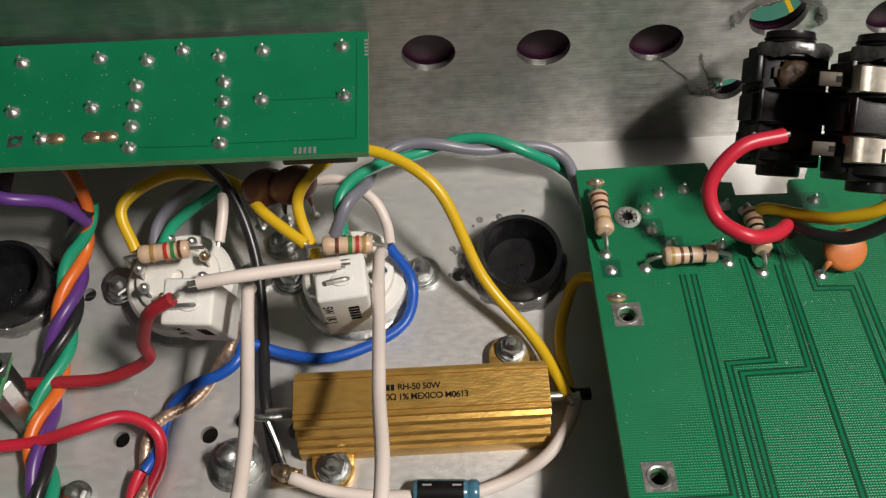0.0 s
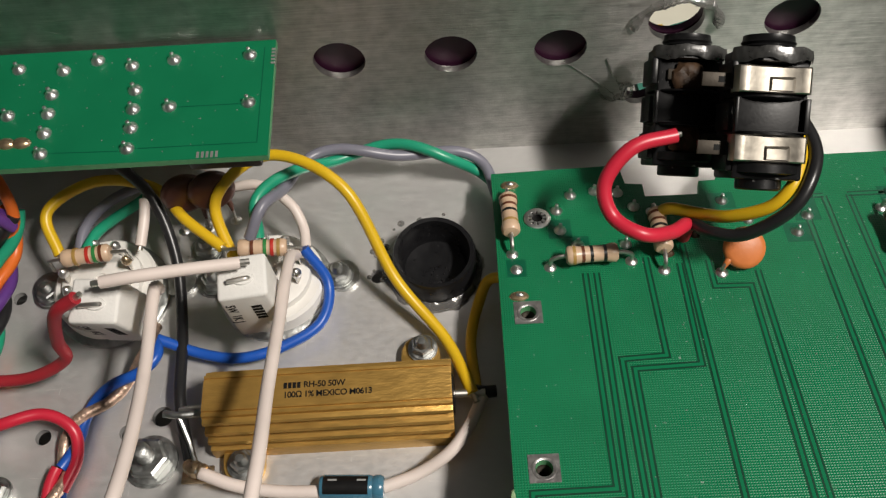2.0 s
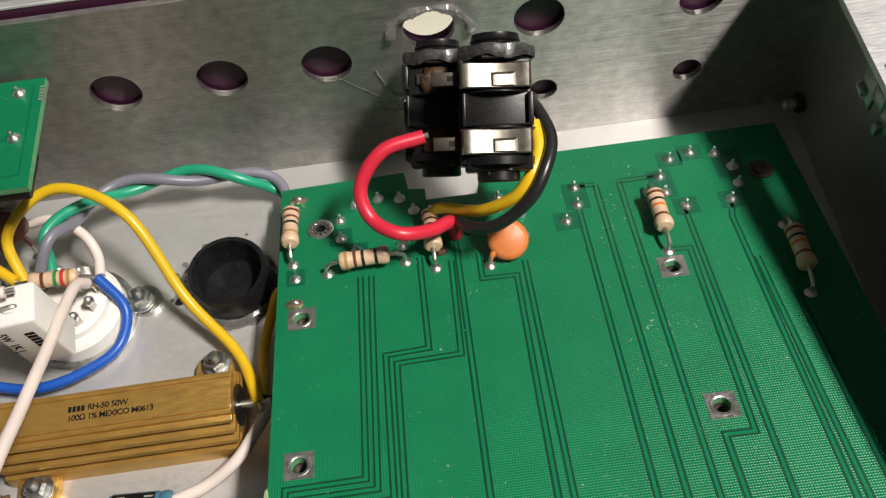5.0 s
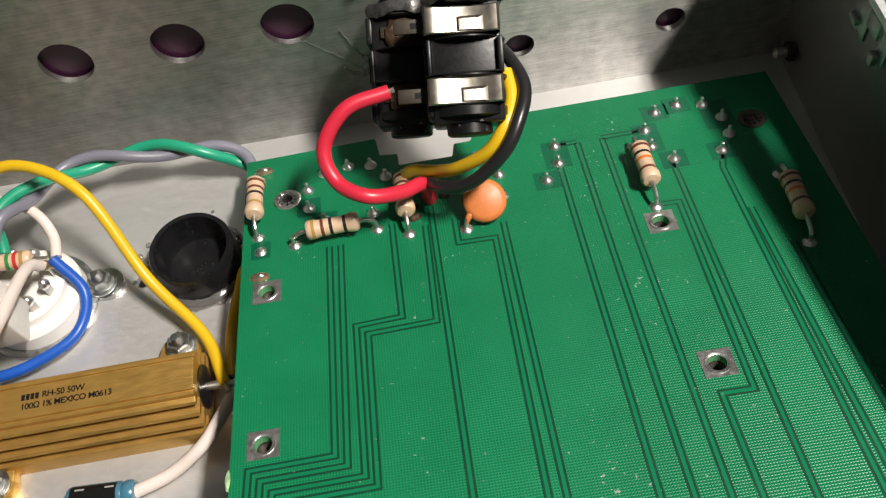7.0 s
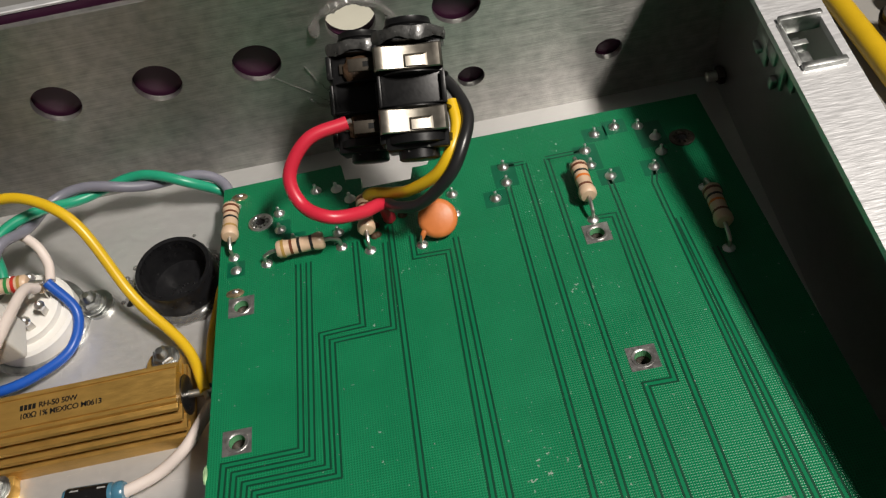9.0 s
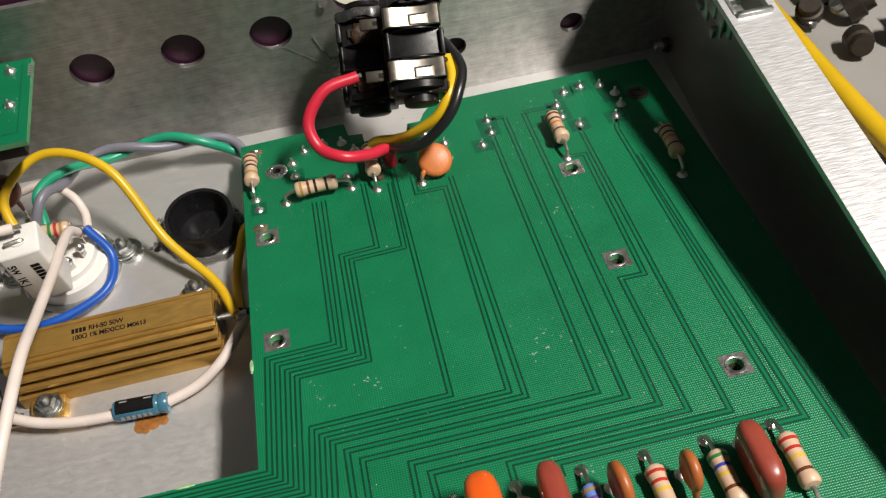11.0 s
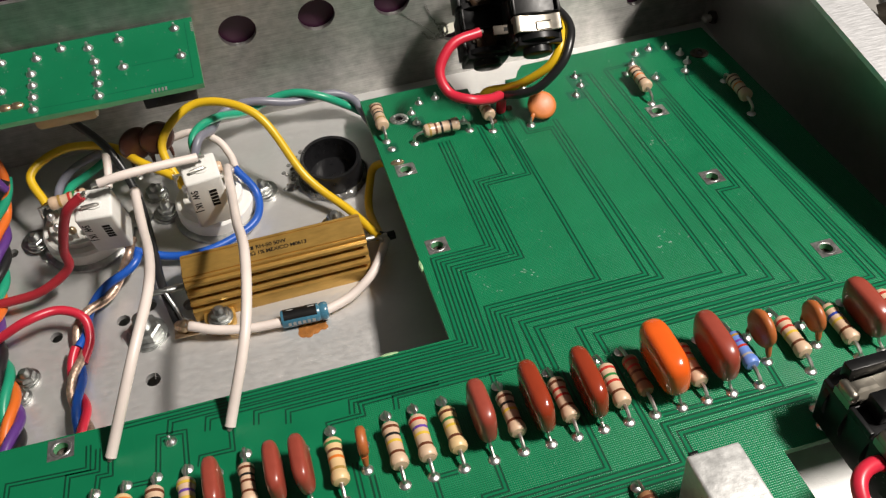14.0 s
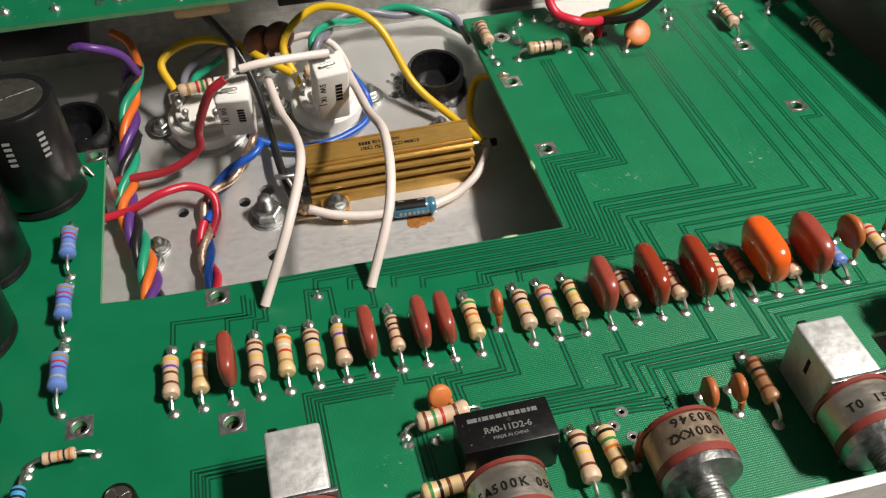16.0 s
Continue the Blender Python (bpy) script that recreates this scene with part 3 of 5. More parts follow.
for pts in ([(-68.0, 17.8), (-67.7, 25.4), (-51.4, 24.2), (-51.4, 30.4)], [(-55.8, 17.2), (-55.5, 23.6), (-49.5, 23.2), (-49.4, 28.8)], [(-49.7, 17.4), (-49.3, 21.5), (-46.8, 21.3), (-46.8, 24.7)], [(-37.2, 17.7), (-36.7, 27.9), (-31.2, 27.4), (-31.2, 18.0)], [(-28.6, 17.3), (-28.2, 19.6), (-21.6, 19.4), (-21.5, 24.6)], [(-60.6, 17.4), (-57.6, 17.3)], [(-42.4, 17.1), (-39.0, 16.9)], [(-1.2, 17.4), (-1.2, 19.4), (6.4, 19.4), (6.4, 22.4), (24, 22.4)], [(35.6, 17.4), (35.8, 20.8), (38.0, 20.6)]):
    track(pts, 0.9)
part("track", copper, M["board_plain"], main_board, "smooth raised copper tracks", smooth=0, kind="stuff")
part("track_gap", tr, M["groove"], main_board, "dark gaps beside the copper tracks", smooth=0, kind="stuff")

for x, y, w, d in ((29.7, 60.0, 0.5, 2.0), (15.6, 34.1, 2.4, 0.45)):
    chip = lathe(bmesh.new(), [(1.0, -0.9), (1.05, -0.2), (0.8, 0.12), (0.1, 0.2)], 9, origin=(0, 0, 0))
    part("broken_rim", chip, M["chip"], main_board, "pale broken fibreglass where the board was snapped off", smooth=0, m=at(x, y, Z) @ Matrix.Diagonal((w, d, 1, 1)))

# solder joints of the far field
joint = bmesh.new()
blob(joint, 0, 0, 0, 1.4, 1.35)
JOINT = part("solder_joint", joint, M["solder"], main_board, m=at(47.4, 130.6, Z)).data
for x, y in ((43.9, 126.2), (44.1, 120.6), (47.4, 116.2), (52.8, 131.5), (57.7, 130.7), (60.7, 126.3), (57.4, 115.9), (79.9, 126.8), (97.1, 126.7), (96.9, 121.3), (93.6, 116.8), (120.0, 131.8), (125.1, 133.1), (116.5, 126.7), (116.5, 121.5), (119.9, 116.7), (130.3, 131.7), (133.1, 126.8), (132.9, 121.4), (129.9, 116.9), (84.2, 121.0), (-34.2, 25.6), (-22, -19.5), (-16, -20), (96.1, -9.2), (95.1, -13.4)):
    share("solder_joint", JOINT, main_board, at(x, y, Z, 0, 0, (x * 37) % 360))
for x, y, w, h in ((97.0, 124.0, 5.4, 8.2), (93.6, 116.8, 5.2, 5.2), (120.0, 131.8, 5.6, 5.0), (125.1, 133.1, 5.4, 5.0), (116.5, 124.2, 5.4, 9.0), (119.9, 116.7, 5.4, 5.2), (129.9, 116.9, 5.4, 5.2), (44.0, 121.0, 5.0, 5.2), (47.4, 116.2, 5.0, 5.0), (34.0, 110.8, 4.0, 4.6), (79.9, 126.8, 5.4, 4.8), (132.4, 128.0, 6.4, 9.0)):
    part("clearance", box(bmesh.new(), x - w / 2, x + w / 2, y - h / 2, y + h / 2, Z + 0.01, Z + 0.03), M["bare"], main_board, "darker green clearance round the joints", smooth=0)
flat = bmesh.new()
blob(flat, 0, 0, 0, 1.35, 0.75, 14, False)
FLAT = part("solder_pad", flat, M["solder"], main_board, m=at(34.0, 110.4, Z)).data
for x, y in ((34.2, 134.6), (34.0, 103.5)):
    fx = bmesh.new()
    lathe(fx, [(1.5, 0), (1.3, 0.4), (0.6, 0.6), (0.1, 0.62)], 12)
    pad = part("solder_pad", fx, M["flux"], main_board, "solder pad with brown flux", m=at(x, y, Z) @ Matrix.Diagonal((1.4, 0.8, 1, 1)))
    part("bright_solder", blob(bmesh.new(), 0.1, 0, 0.35, 0.75, 0.7, 12, False), M["solder"], pad, "bright middle of the solder")
for x, y in ((22.9, -22.6), (22.9, -28.9), (20.0, -25.5)):
    rg = lathe(bmesh.new(), [(1.35, 0), (1.35, 0.15), (0.6, 0.15), (0.6, -0.6), (0.55, -0.6), (0.55, 0)], 18)
    part("ring_pad", rg, M["solder"], main_board, m=at(x, y, Z + 0.02))

# upper board, solder side up
UP = C @ at(0, 0, 43.5)
upper_board = thing("upper_board", "narrow green circuit board seen from its solder side", "circuit board", UP)
part("board_core", plate([(-200, -30.2), (-12.9, -30.2), (-13.0, -1.2), (-200, -1.2)], [], -1.6, -0.04), M["edge"], upper_board, "pale fibreglass edge", smooth=0)
part("solder_mask", plate([(-200, -30.2), (-12.9, -30.2), (-13.0, -1.2), (-200, -1.2)], [], -0.04, 0), M["board_plain"], upper_board, "glossy green solder mask", smooth=0)
tj = bmesh.new()
blob(tj, 0, 0, 0, 1.5, 1.4)
TJ = part("solder_joint", tj, M["solder"], upper_board, m=at(-18.1, -5.0, 0)).data
for x, y in ((-33.6, -5.2), (-42.1, -6.2), (-49.4, -4.3), (-56.1, -6.5), (-65.5, -5.5), (-80.7, -5.8), (-17.5, -17.2), (-33.2, -17.2), (-40.6, -12.6), (-40.4, -17.4), (-40.2, -22.0), (-40.3, -26.9), (-57.5, -12.6), (-57.3, -17.4), (-57.2, -22.2), (-57.1, -27.1), (-65.4, -17.4), (-80.4, -17.7), (-73.8, -24.2), (-95.0, -6.0), (-97.0, -17.5), (-90.5, -25.2), (-104, -12), (-104, -24)):
    share("solder_joint", TJ, upper_board, at(x, y, 0, 0, 0, (x * 53) % 360))
for x in (-71.2, -64.3, -61.3):
    fx = lathe(bmesh.new(), [(1.7, 0), (1.5, 0.5), (0.8, 0.9), (0.1, 1.0)], 12)
    part("solder_joint", fx, M["flux"], upper_board, "solder joint with brown flux", m=at(x, -24.3, 0) @ Matrix.Diagonal((1.15, 0.8, 1, 1)))
part("mounting_pad", plate([(-80, -25.8), (-77.4, -25.8), (-77.4, -23.2), (-80, -23.2)], [circle(-78.7, -24.5, 0.7, 16)], 0.01, 0.08), M["steel"], upper_board, smooth=0)
up_tr = bmesh.new()
for line in ([(-33, -17.4), (-17.5, -17.4)], [(-15.2, -3), (-15.2, -27), (-40, -27)], [(-57, -27), (-42, -27.4)]):
    ribbon(up_tr, line, 0.22, 0.03)
part("track_gap", up_tr, M["bare"], upper_board, smooth=0)
sm = bmesh.new()
for i in range(5):
    box(sm, -26.6 + i * 0.9, -26.1 + i * 0.9, -30.0, -28.6, 0.0, 0.12)
part("plating_nick", sm, M["glue"], upper_board, "scraped plating at the board edge", smooth=0)
sm = bmesh.new()
for i in range(5):
    box(sm, -13.7, -12.85, -7.6 + i * 0.9, -7.1 + i * 0.9, -1.0, 0.1)
part("plating_nick", sm, M["glue"], upper_board, "scraped plating at the board edge", smooth=0)
bm = bmesh.new()
box(bm, -30, -15.5, -27.6, -16, -7.5, -1.8, 0.6)
part("relay_body", bm, M["black"], upper_board, "black relay under the board")
bm = lathe(bmesh.new(), [(5.2, 0), (5.6, 0.6), (5.6, 15), (5.0, 16)], 24, axis="x")
part("film_capacitor", bm, M["straw"], upper_board, "cream capacitor under the board", m=at(-60, -17, -8.5))
bm = bmesh.new()
box(bm, -110, -85, -28, -6, -14, -1.8, 0.8)
part("choke", bm, M["black"], upper_board, "black part under the board")

# ---- resistors, capacitors ----
CACHE = {}


def made(key, build):
    if key not in CACHE:
        CACHE[key] = build()
    return CACHE[key]


def mesh_of(name, bm, material, smooth=40):
    ob = part(name, bm, material, None, smooth=smooth)
    me = ob.data
    bpy.data.objects.remove(ob)
    return me


def resistor(p0, p1, bands="nkyn", body="tan", length=11.2, r=2.0, lift=1.1, group="", what="", z0=Z, flip=False, shift=0.0):
    """An axial resistor between two pads of a board."""
    a, b = Vector(p0), Vector(p1)
    if flip:
        a, b = b, a
    mid, d = (a + b) / 2, b - a
    names = dict(tan="tan", straw="straw yellow", shadedbody="shade-darkened brown", bluebody="blue", skybody="light blue")
    th = thing("resistor", what or f"{names[body]} striped carbon resistor soldered to the board", "resistor", at(mid.x, mid.y, z0, 0, 0, math.degrees(math.atan2(d.y, d.x))), group)
    span, h = d.length / 2, lift + r
    mean = shift * (-1 if flip else 1)
    prof = [(0.35 * r, -0.5 * length), (0.8 * r, -0.485 * length), (r, -0.44 * length), (r, -0.34 * length), (0.88 * r, -0.25 * length), (0.86 * r, 0.25 * length), (r, 0.34 * length), (r, 0.44 * length), (0.8 * r, 0.485 * length), (0.35 * r, 0.5 * length)]
    me = made(("rb", body, length, r), lambda: mesh_of("body", lathe(bmesh.new(), prof, 20, "x"), M[body]))
    share("body", me, th, at(mean, 0, h))
    spots = (-0.35, -0.18, -0.02, 0.235) if len(bands) == 4 else (-0.36, -0.2, -0.06, 0.08, 0.34)
    for f, c in zip(spots, bands):
        rr = (r if abs(f) > 0.3 else 0.87 * r) + 0.035
        w = 0.03 * length
        bmesh_band = made(("band", c, rr, w), lambda: mesh_of("band", lathe(bmesh.new(), [(rr - 0.2, -w), (rr, -w), (rr, w), (rr - 0.2, w)], 20, "x"), BAND[c]))
        share("band", bmesh_band, th, at(mean + f * length, 0, h))
    for s in (-1, 1):
        near = 0.5 * length + s * mean
        key = ("lead", span, h, near)
        def wire():
            pts = spline([(near - 0.4, 0, h), (near + 0.4 * (span - near), 0, h - 0.15), (span - 0.25, 0, h - 0.9), (span, 0, h * 0.45), (span, 0, 0.2)], 5)
            return mesh_of("lead", tube(bmesh.new(), pts, 0.45, 8), M["lead"])
        share("lead", made(key, wire), th, pose(0, 0, 0, 0, 0, 0 if s > 0 else 180))
        share("solder_fillet", FLAT, th, at(s * span, 0, 0))
    return th


def dipped(x, y0, y1, thick, length, height, color, lift=1.6, group="", label="", lean=0.0):
    """A dipped film capacitor standing on two leads across the row."""
    th = thing("film_capacitor", label, "capacitor", at(x, (y0 + y1) / 2, Z, 0, lean, 0), group)
    def body():
        bm = bmesh.new()
        nu, nv = 28, 14
        rings = []
        for j in range(1, nv):
            v = math.pi * j / nv - math.pi / 2
            ring = []
            for i in range(nu):
                u = 2 * math.pi * i / nu
                def sp(w, e):
                    return math.copysign(abs(w) ** e, w)
                ring.append(bm.verts.new((thick / 2 * sp(math.cos(v), 0.6) * sp(math.cos(u), 0.8), length / 2 * sp(math.cos(v), 0.55) * sp(math.sin(u), 0.48) * (1.0 if v > -0.6 else 1.0 + 0.1 * (v + 0.6)), lift + height / 2 + height / 2 * sp(math.sin(v), 0.6))))
            rings.append(ring)
        for a, b in zip(rings[:-1], rings[1:]):
            for i in range(nu):
                bm.faces.new((a[i], a[(i + 1) % nu], b[(i + 1) % nu], b[i]))
        bm.faces.new(rings[0][::-1])
        bm.faces.new(rings[-1])
        return mesh_of("body", bm, M[color], 60)
    share("body", made(("dip", thick, length, height, color, lift), body), th)
    half = abs(y1 - y0) / 2
    for s in (-1, 1):
        def wire():
            pts = spline([(0, length * 0.40, lift + 1.5), (0, length * 0.43, lift - 0.1), (0, half - 0.2, 0.7), (0, half, 0)], 5)
            return mesh_of("lead", tube(bmesh.new(), pts, 0.36, 8), M["lead"])
        share("lead", made(("dl", half, length, lift), wire), th, pose(0, 0, 0, 0, 0, 0 if s > 0 else 180))
        share("solder_fillet", FLAT, th, at(0, s * half, 0))
    return th


def disc_cap(m, dia, thick, mat_name, label, pitch=5.5, lift=3.0, group=""):
    """A ceramic disc capacitor on two wires; its face looks along local y."""
    th = thing("disc_capacitor", label, "capacitor", m, group)
    r = dia / 2
    prof = [(0.02, -thick / 2), (r * 0.75, -thick * 0.48), (r * 0.95, -thick * 0.3), (r, 0), (r * 0.95, thick * 0.3), (r * 0.75, thick * 0.48), (0.02, thick / 2)]
    part("body", lathe(bmesh.new(), prof, 28, "y", (0, 0, lift + r)), M[mat_name], th, smooth=60)
    for s in (-1, 1):
        pts = spline([(s * pitch / 2, 0, 0), (s * pitch / 2, 0, lift * 0.7), (s * pitch / 2 * 0.9, 0, lift + r * 0.45)], 5)
        part("lead", tube(bmesh.new(), pts, 0.32, 8), M["lead"], th)
        skirt = tube(bmesh.new(), spline([(s * pitch / 2, 0, lift * 0.6), (s * pitch / 2 * 0.97, 0, lift * 0.9), (s * pitch / 2 * 0.8, 0, lift + r * 0.5)], 5), 0.75, 10, lambda u: 0.5 + 0.6 * u)
        part("lead_coating", skirt, M[mat_name], th)
        share("solder_fillet", FLAT, th, at(s * pitch / 2, 0, 0))
    return th


ROW = "row of parts along the board"
YB, YT = -0.3, 17.4
# x, stripes, body
for x, bands, body in ((-68.2, "yvnn", "tan"), (-62.0, "oowd", "straw"), (-50.0, "nkyn", "tan"), (-43.7, "owrd", "straw"), (-37.5, "nkyn", "tan"), (-31.2, "yvyn", "tan"), (-1.2, "gnod", "straw"), (10.9, "nkyn", "tan"), (16.8, "rvyn", "tan"), (23.2, "ngyn", "straw"), (35.8, "nkyn", "tan"), (47.4, "nrrn", "tan"), (58.8, "rgrn", "tan"), (76.3, "rryn", "tan"), (100.6, "rryn", "tan"), (112.2, "gbyn", "tan"), (125.2, "rryn", "tan")):
    resistor((x, YT), (x, YB), bands, body, 10.7, 1.9, 0.5, ROW, shift=0.75)
resistor((-19.1, YT), (-19.1, YB), "nknn", "tan", 9.4, 1.7, 1.2, ROW, shift=0.9)
# its dark body colour holds the orange capacitor's shade
resistor((64.6, YT + 0.4), (64.6, YB), "rrnn", "shadedbody", 10.0, 1.7, 0.7, ROW)
resistor((88.7, YT), (88.5, YB), "dvrs", "bluebody", 9.4, 1.75, 0.8, ROW, shift=0.8)
small = "brick red dipped film capacitor in the row of parts"
for x in (-55.8, -25.3, -13.4, -7.3):
    dipped(x, YB, 14.5, 3.7, 12.2, 8.4, "cappink", group=ROW, label=small, lean=-6 if x == -7.3 else 0)
dipped(29.5, YB, 15.5, 4.3, 12.8, 9.8, "cappink", group=ROW, label=small)
for x in (41.7, 53.2):
    dipped(x, YB, 15.5, 4.7, 15.6, 10.4, "capred", 1.2, ROW, "large glossy dark red dipped film capacitor", -4)
dipped(70.6, YB, 16, 6.6, 16.6, 11.4, "caporange", 1.8, ROW, "large glossy orange dipped film capacitor", -6)
dipped(82.1, YB, 15.5, 5.0, 15.6, 10.8, "cappink", 1.6, ROW, "large brownish red dipped film capacitor", -4)
dipped(117.8, YB, 15.0, 4.9, 14.0, 9.6, "cappink", 1.6, ROW, "large brownish red dipped film capacitor", -4)
edge_disc = "small orange ceramic disc capacitor standing edge on"
disc_cap(at(4.6, 8.6, Z, 0, 0, 86), 6.4, 2.2, "darkdisc", edge_disc, 6.2, 2.4, ROW)
disc_cap(at(93.0, 8.8, Z, 0, 0, 95), 8.8, 2.4, "darkdisc", "orange ceramic disc capacitor standing edge on", 7.6, 2.4, ROW)
disc_cap(at(105.6, 8.8, Z, 0, 0, 91), 7.4, 2.2, "darkdisc", edge_disc, 6.2, 2.4, ROW)

# far field of the main board
FAR = "parts at the far end of the board"
resistor((33.4, 131.4), (33.4, 114.6), "nnkd", "tan", 10.8, 2.0, 1.4, FAR)
resistor((41.0, 110.6), (57.9, 111.2), "dnkk", "tan", 10.8, 2.0, 1.4, FAR)
resistor((64.4, 124.6), (64.2, 108.4), "nnkd", "tan", 10.8, 2.0, 1.4, FAR)
resistor((113.0, 122.4), (112.8, 104.4), "nkon", "tan", 10.8, 2.0, 1.4, FAR)
resistor((138.2, 107.4), (137.0, 89.0), "nkon", "tan", 10.8, 2.0, 1.4, FAR)
lean = thing("disc_capacitor", "orange ceramic disc capacitor leaning over on its wires", "capacitor", at(80.0, 110.2, Z), FAR)
part("body", lathe(bmesh.new(), [(0.02, -1.2), (3.2, -1.15), (4.1, -0.7), (4.35, 0), (4.1, 0.7), (3.2, 1.15), (0.02, 1.2)], 32), M["disc"], lean, smooth=60, m=at(0, -0.4, 4.2, 42, 0, 0))
for x, y, dx, dy in ((-4.4, -3.2, 1.6, 1.4), (4.0, 4.4, -1.4, -1.6)):
    pts = spline([(x, y, 0), (x, y, 1.6), (x + dx * 0.5, y + dy * 0.5, 2.9), (x + dx, y + dy, 3.6 + 0.3 * y)], 5)
    part("lead", tube(bmesh.new(), pts, 0.36, 8), M["lead"], lean)
    part("lead_coating", tube(bmesh.new(), spline([(x, y, 1.2), (x + dx * 0.5, y + dy * 0.5, 2.6), (x + dx * 1.3, y + dy * 1.3, 3.8 + 0.3 * y)], 5), 0.8, 10, lambda u: 0.45 + 0.8 * u), M["disc"], lean)
    share("solder_fillet", FLAT, lean, at(x, y, 0))
bm = bmesh.new()
rng = random.Random(4)
for i in range(5):
    x, y, r = 69 + rng.uniform(-5, 4), 115 + rng.uniform(-3, 4), rng.uniform(0.7, 1.3)
    lathe(bm, [(r, 0), (r * 0.9, r * 0.4), (r * 0.5, r * 0.8), (0.05, r * 0.9)], 12, origin=(x, y, Z))
tagged(part("glue_blob", bm, M["browned"], None, "dark glue over the wire ends on the board"), category="glue")

# left field: blue resistors, a small resistor, capacitors
LEFT = "blue resistors on the left field"
for y0, y1 in ((64.4, 46.9), (43.6, 26.8), (23.6, 5.3)):
    resistor((-91.6, y0), (-91.5, y1), "drvs", "bluebody", 9.6, 2.05, 1.2, LEFT, "blue striped resistor soldered to the board")
resistor((-83.9, -6.5), (-97.0, -6.6), "okon", "tan", 6.6, 1.3, 0.8, "", "small tan resistor with orange and black stripes")
resistor((-97.2, -8.4), (-98.2, -24.5), "kkkk", "skybody", 8.0, 1.5, 1.0, "", "light blue resistor beside the board edge")


def electrolytic(x, y, r, h, label, prints=True):
    th = thing("electrolytic_capacitor", label, "capacitor", at(x, y, Z))
    part("sleeve", lathe(bmesh.new(), [(r * 0.96, 0.2), (r, 0.8), (r, 2.0), (r * 0.95, 2.8), (r, 3.6), (r, h - 0.8), (r * 0.95, h), (r * 0.8, h + 0.1), (r * 0.78, h - 0.15)], 40), M["blacksleeve"], th)
    part("can_top", lathe(bmesh.new(), [(r * 0.79, h - 0.6), (r * 0.79, h - 0.1), (r * 0.7, h - 0.02), (0.1, h)], 40), M["wafer"], th, "bare metal can top")
    for a in (0, 90):
        bm = bmesh.new()
        box(bm, -r * 0.66, r * 0.66, -0.15, 0.15, h - 0.05, h + 0.05)
        part("vent_score", bm, M["steel"], th, m=at(0, 0, 0, 0, 0, a + 25))
    if prints:
        for ang in (-120, -92, -50):
            for k in range(5):
                bm = bmesh.new()
                box(bm, r + 0.02, r + 0.08, -0.9, 0.9, h - 6 - k * 1.6, h - 5.2 - k * 1.6)
                part("print_bar", bm, M["whiteink"], th, smooth=0, m=pose(0, 0, 0, 0, 0, ang))
    return th


electrolytic(-99.9, 80.6, 11.4, 30.6, "tall black sleeved electrolytic capacitor with bare metal top")
for x, y, h in ((-112.0, 55.5, 29), (-113.0, 31.5, 29), (-114.0, 7.5, 29)):
    electrolytic(x, y, 11.0, h, "black sleeved electrolytic capacitor with bare metal top", False)
electrolytic(-77.0, -23.5, 3.2, 9, "small black electrolytic capacitor", False)
bm = tube(bmesh.new(), spline([(-92.8, 86.5, Z + 1.2), (-89.5, 86.8, Z + 2.4), (-87.2, 84.6, Z + 0.3)], 6), 0.45, 8)
tagged(part("jumper_wire", bm, M["lead"], None, "short bare tinned jumper wire"), category="wire")

# ---- controls at the front ----
CTRL = "parts beside the controls"
resistor((-22.0, -17.4), (-6.0, -15.8), "ngrn", "tan", 11.2, 2.05, 1.2, CTRL)
resistor((-24.5, -33.5), (-8.5, -32.0), "gknn", "straw", 11.2, 2.05, 1.2, CTRL)
resistor((10.7, -24.4), (10.5, -41.0), "nkyn", "tan", 11.2, 2.0, 1.2, CTRL)
resistor((16.4, -24.8), (17.0, -41.0), "kgon", "straw", 11.2, 2.0, 1.2, CTRL)
# its dark body colour holds the switch box's shade
resistor((53.8, -15.0), (53.0, -33.4), "nknn", "shadedbody", 11.2, 2.0, 1.2, CTRL)
disc_cap(at(-13.3, -13.2, Z, -22, 0, 12), 5.4, 2.2, "disc", "orange ceramic disc capacitor behind the relay", 4.6, 1.0)
disc_cap(at(40.2, -25.8, Z, 0, 0, 84), 6.6, 2.2, "darkdisc", edge_disc, 6.2, 2.2, CTRL)
disc_cap(at(46.8, -25.8, Z, 0, 0, 84), 6.0, 2.2, "darkdisc", edge_disc, 6.2, 2.0, CTRL)
disc_cap(at(22.0, -33.5, Z, 0, 0, 60), 5.0, 2.0, "darkdisc", edge_disc, 4.6, 2.0, CTRL)

relay = thing("relay", "black plastic relay block with white print on top", "relay", at(-3.9, -27.0, Z))
bm = bmesh.new()
box(bm, -9.4, 9.4, -4.6, 4.6, 0.6, 11.4, 0.35)
part("case", bm, M["black"], relay)
for x in (-8, -3, 3, 8):
    for y in (-3.6, 3.6):
        bm = bmesh.new()
        box(bm, x - 0.3, x + 0.3, y - 0.2, y + 0.2, -0.2, 1.0)
        part("pin", bm, M["lead"], relay)
bars([2.0, 0.5, 1.2, 1.0, 1.2, 0.9, 1.1, 0.9, 1.0, 0.6, 1.1], 0.95, 0.25, at(-7.2, 2.2, 11.41), M["dimink"], relay)
words("R40-11D2-6", 1.9, at(-4.6, -0.7, 11.42), M["dimink"], relay)
words("MADE IN CHINA", 0.95, at(-3.2, -2.5, 11.42), M["dimink"], relay)
bm = lathe(bmesh.new(), [(0.5, 0), (0.5, 0.05)], 12)
part("vent_hole", bm, M["hole"], relay, m=at(0.8, 1.0, 11.39))


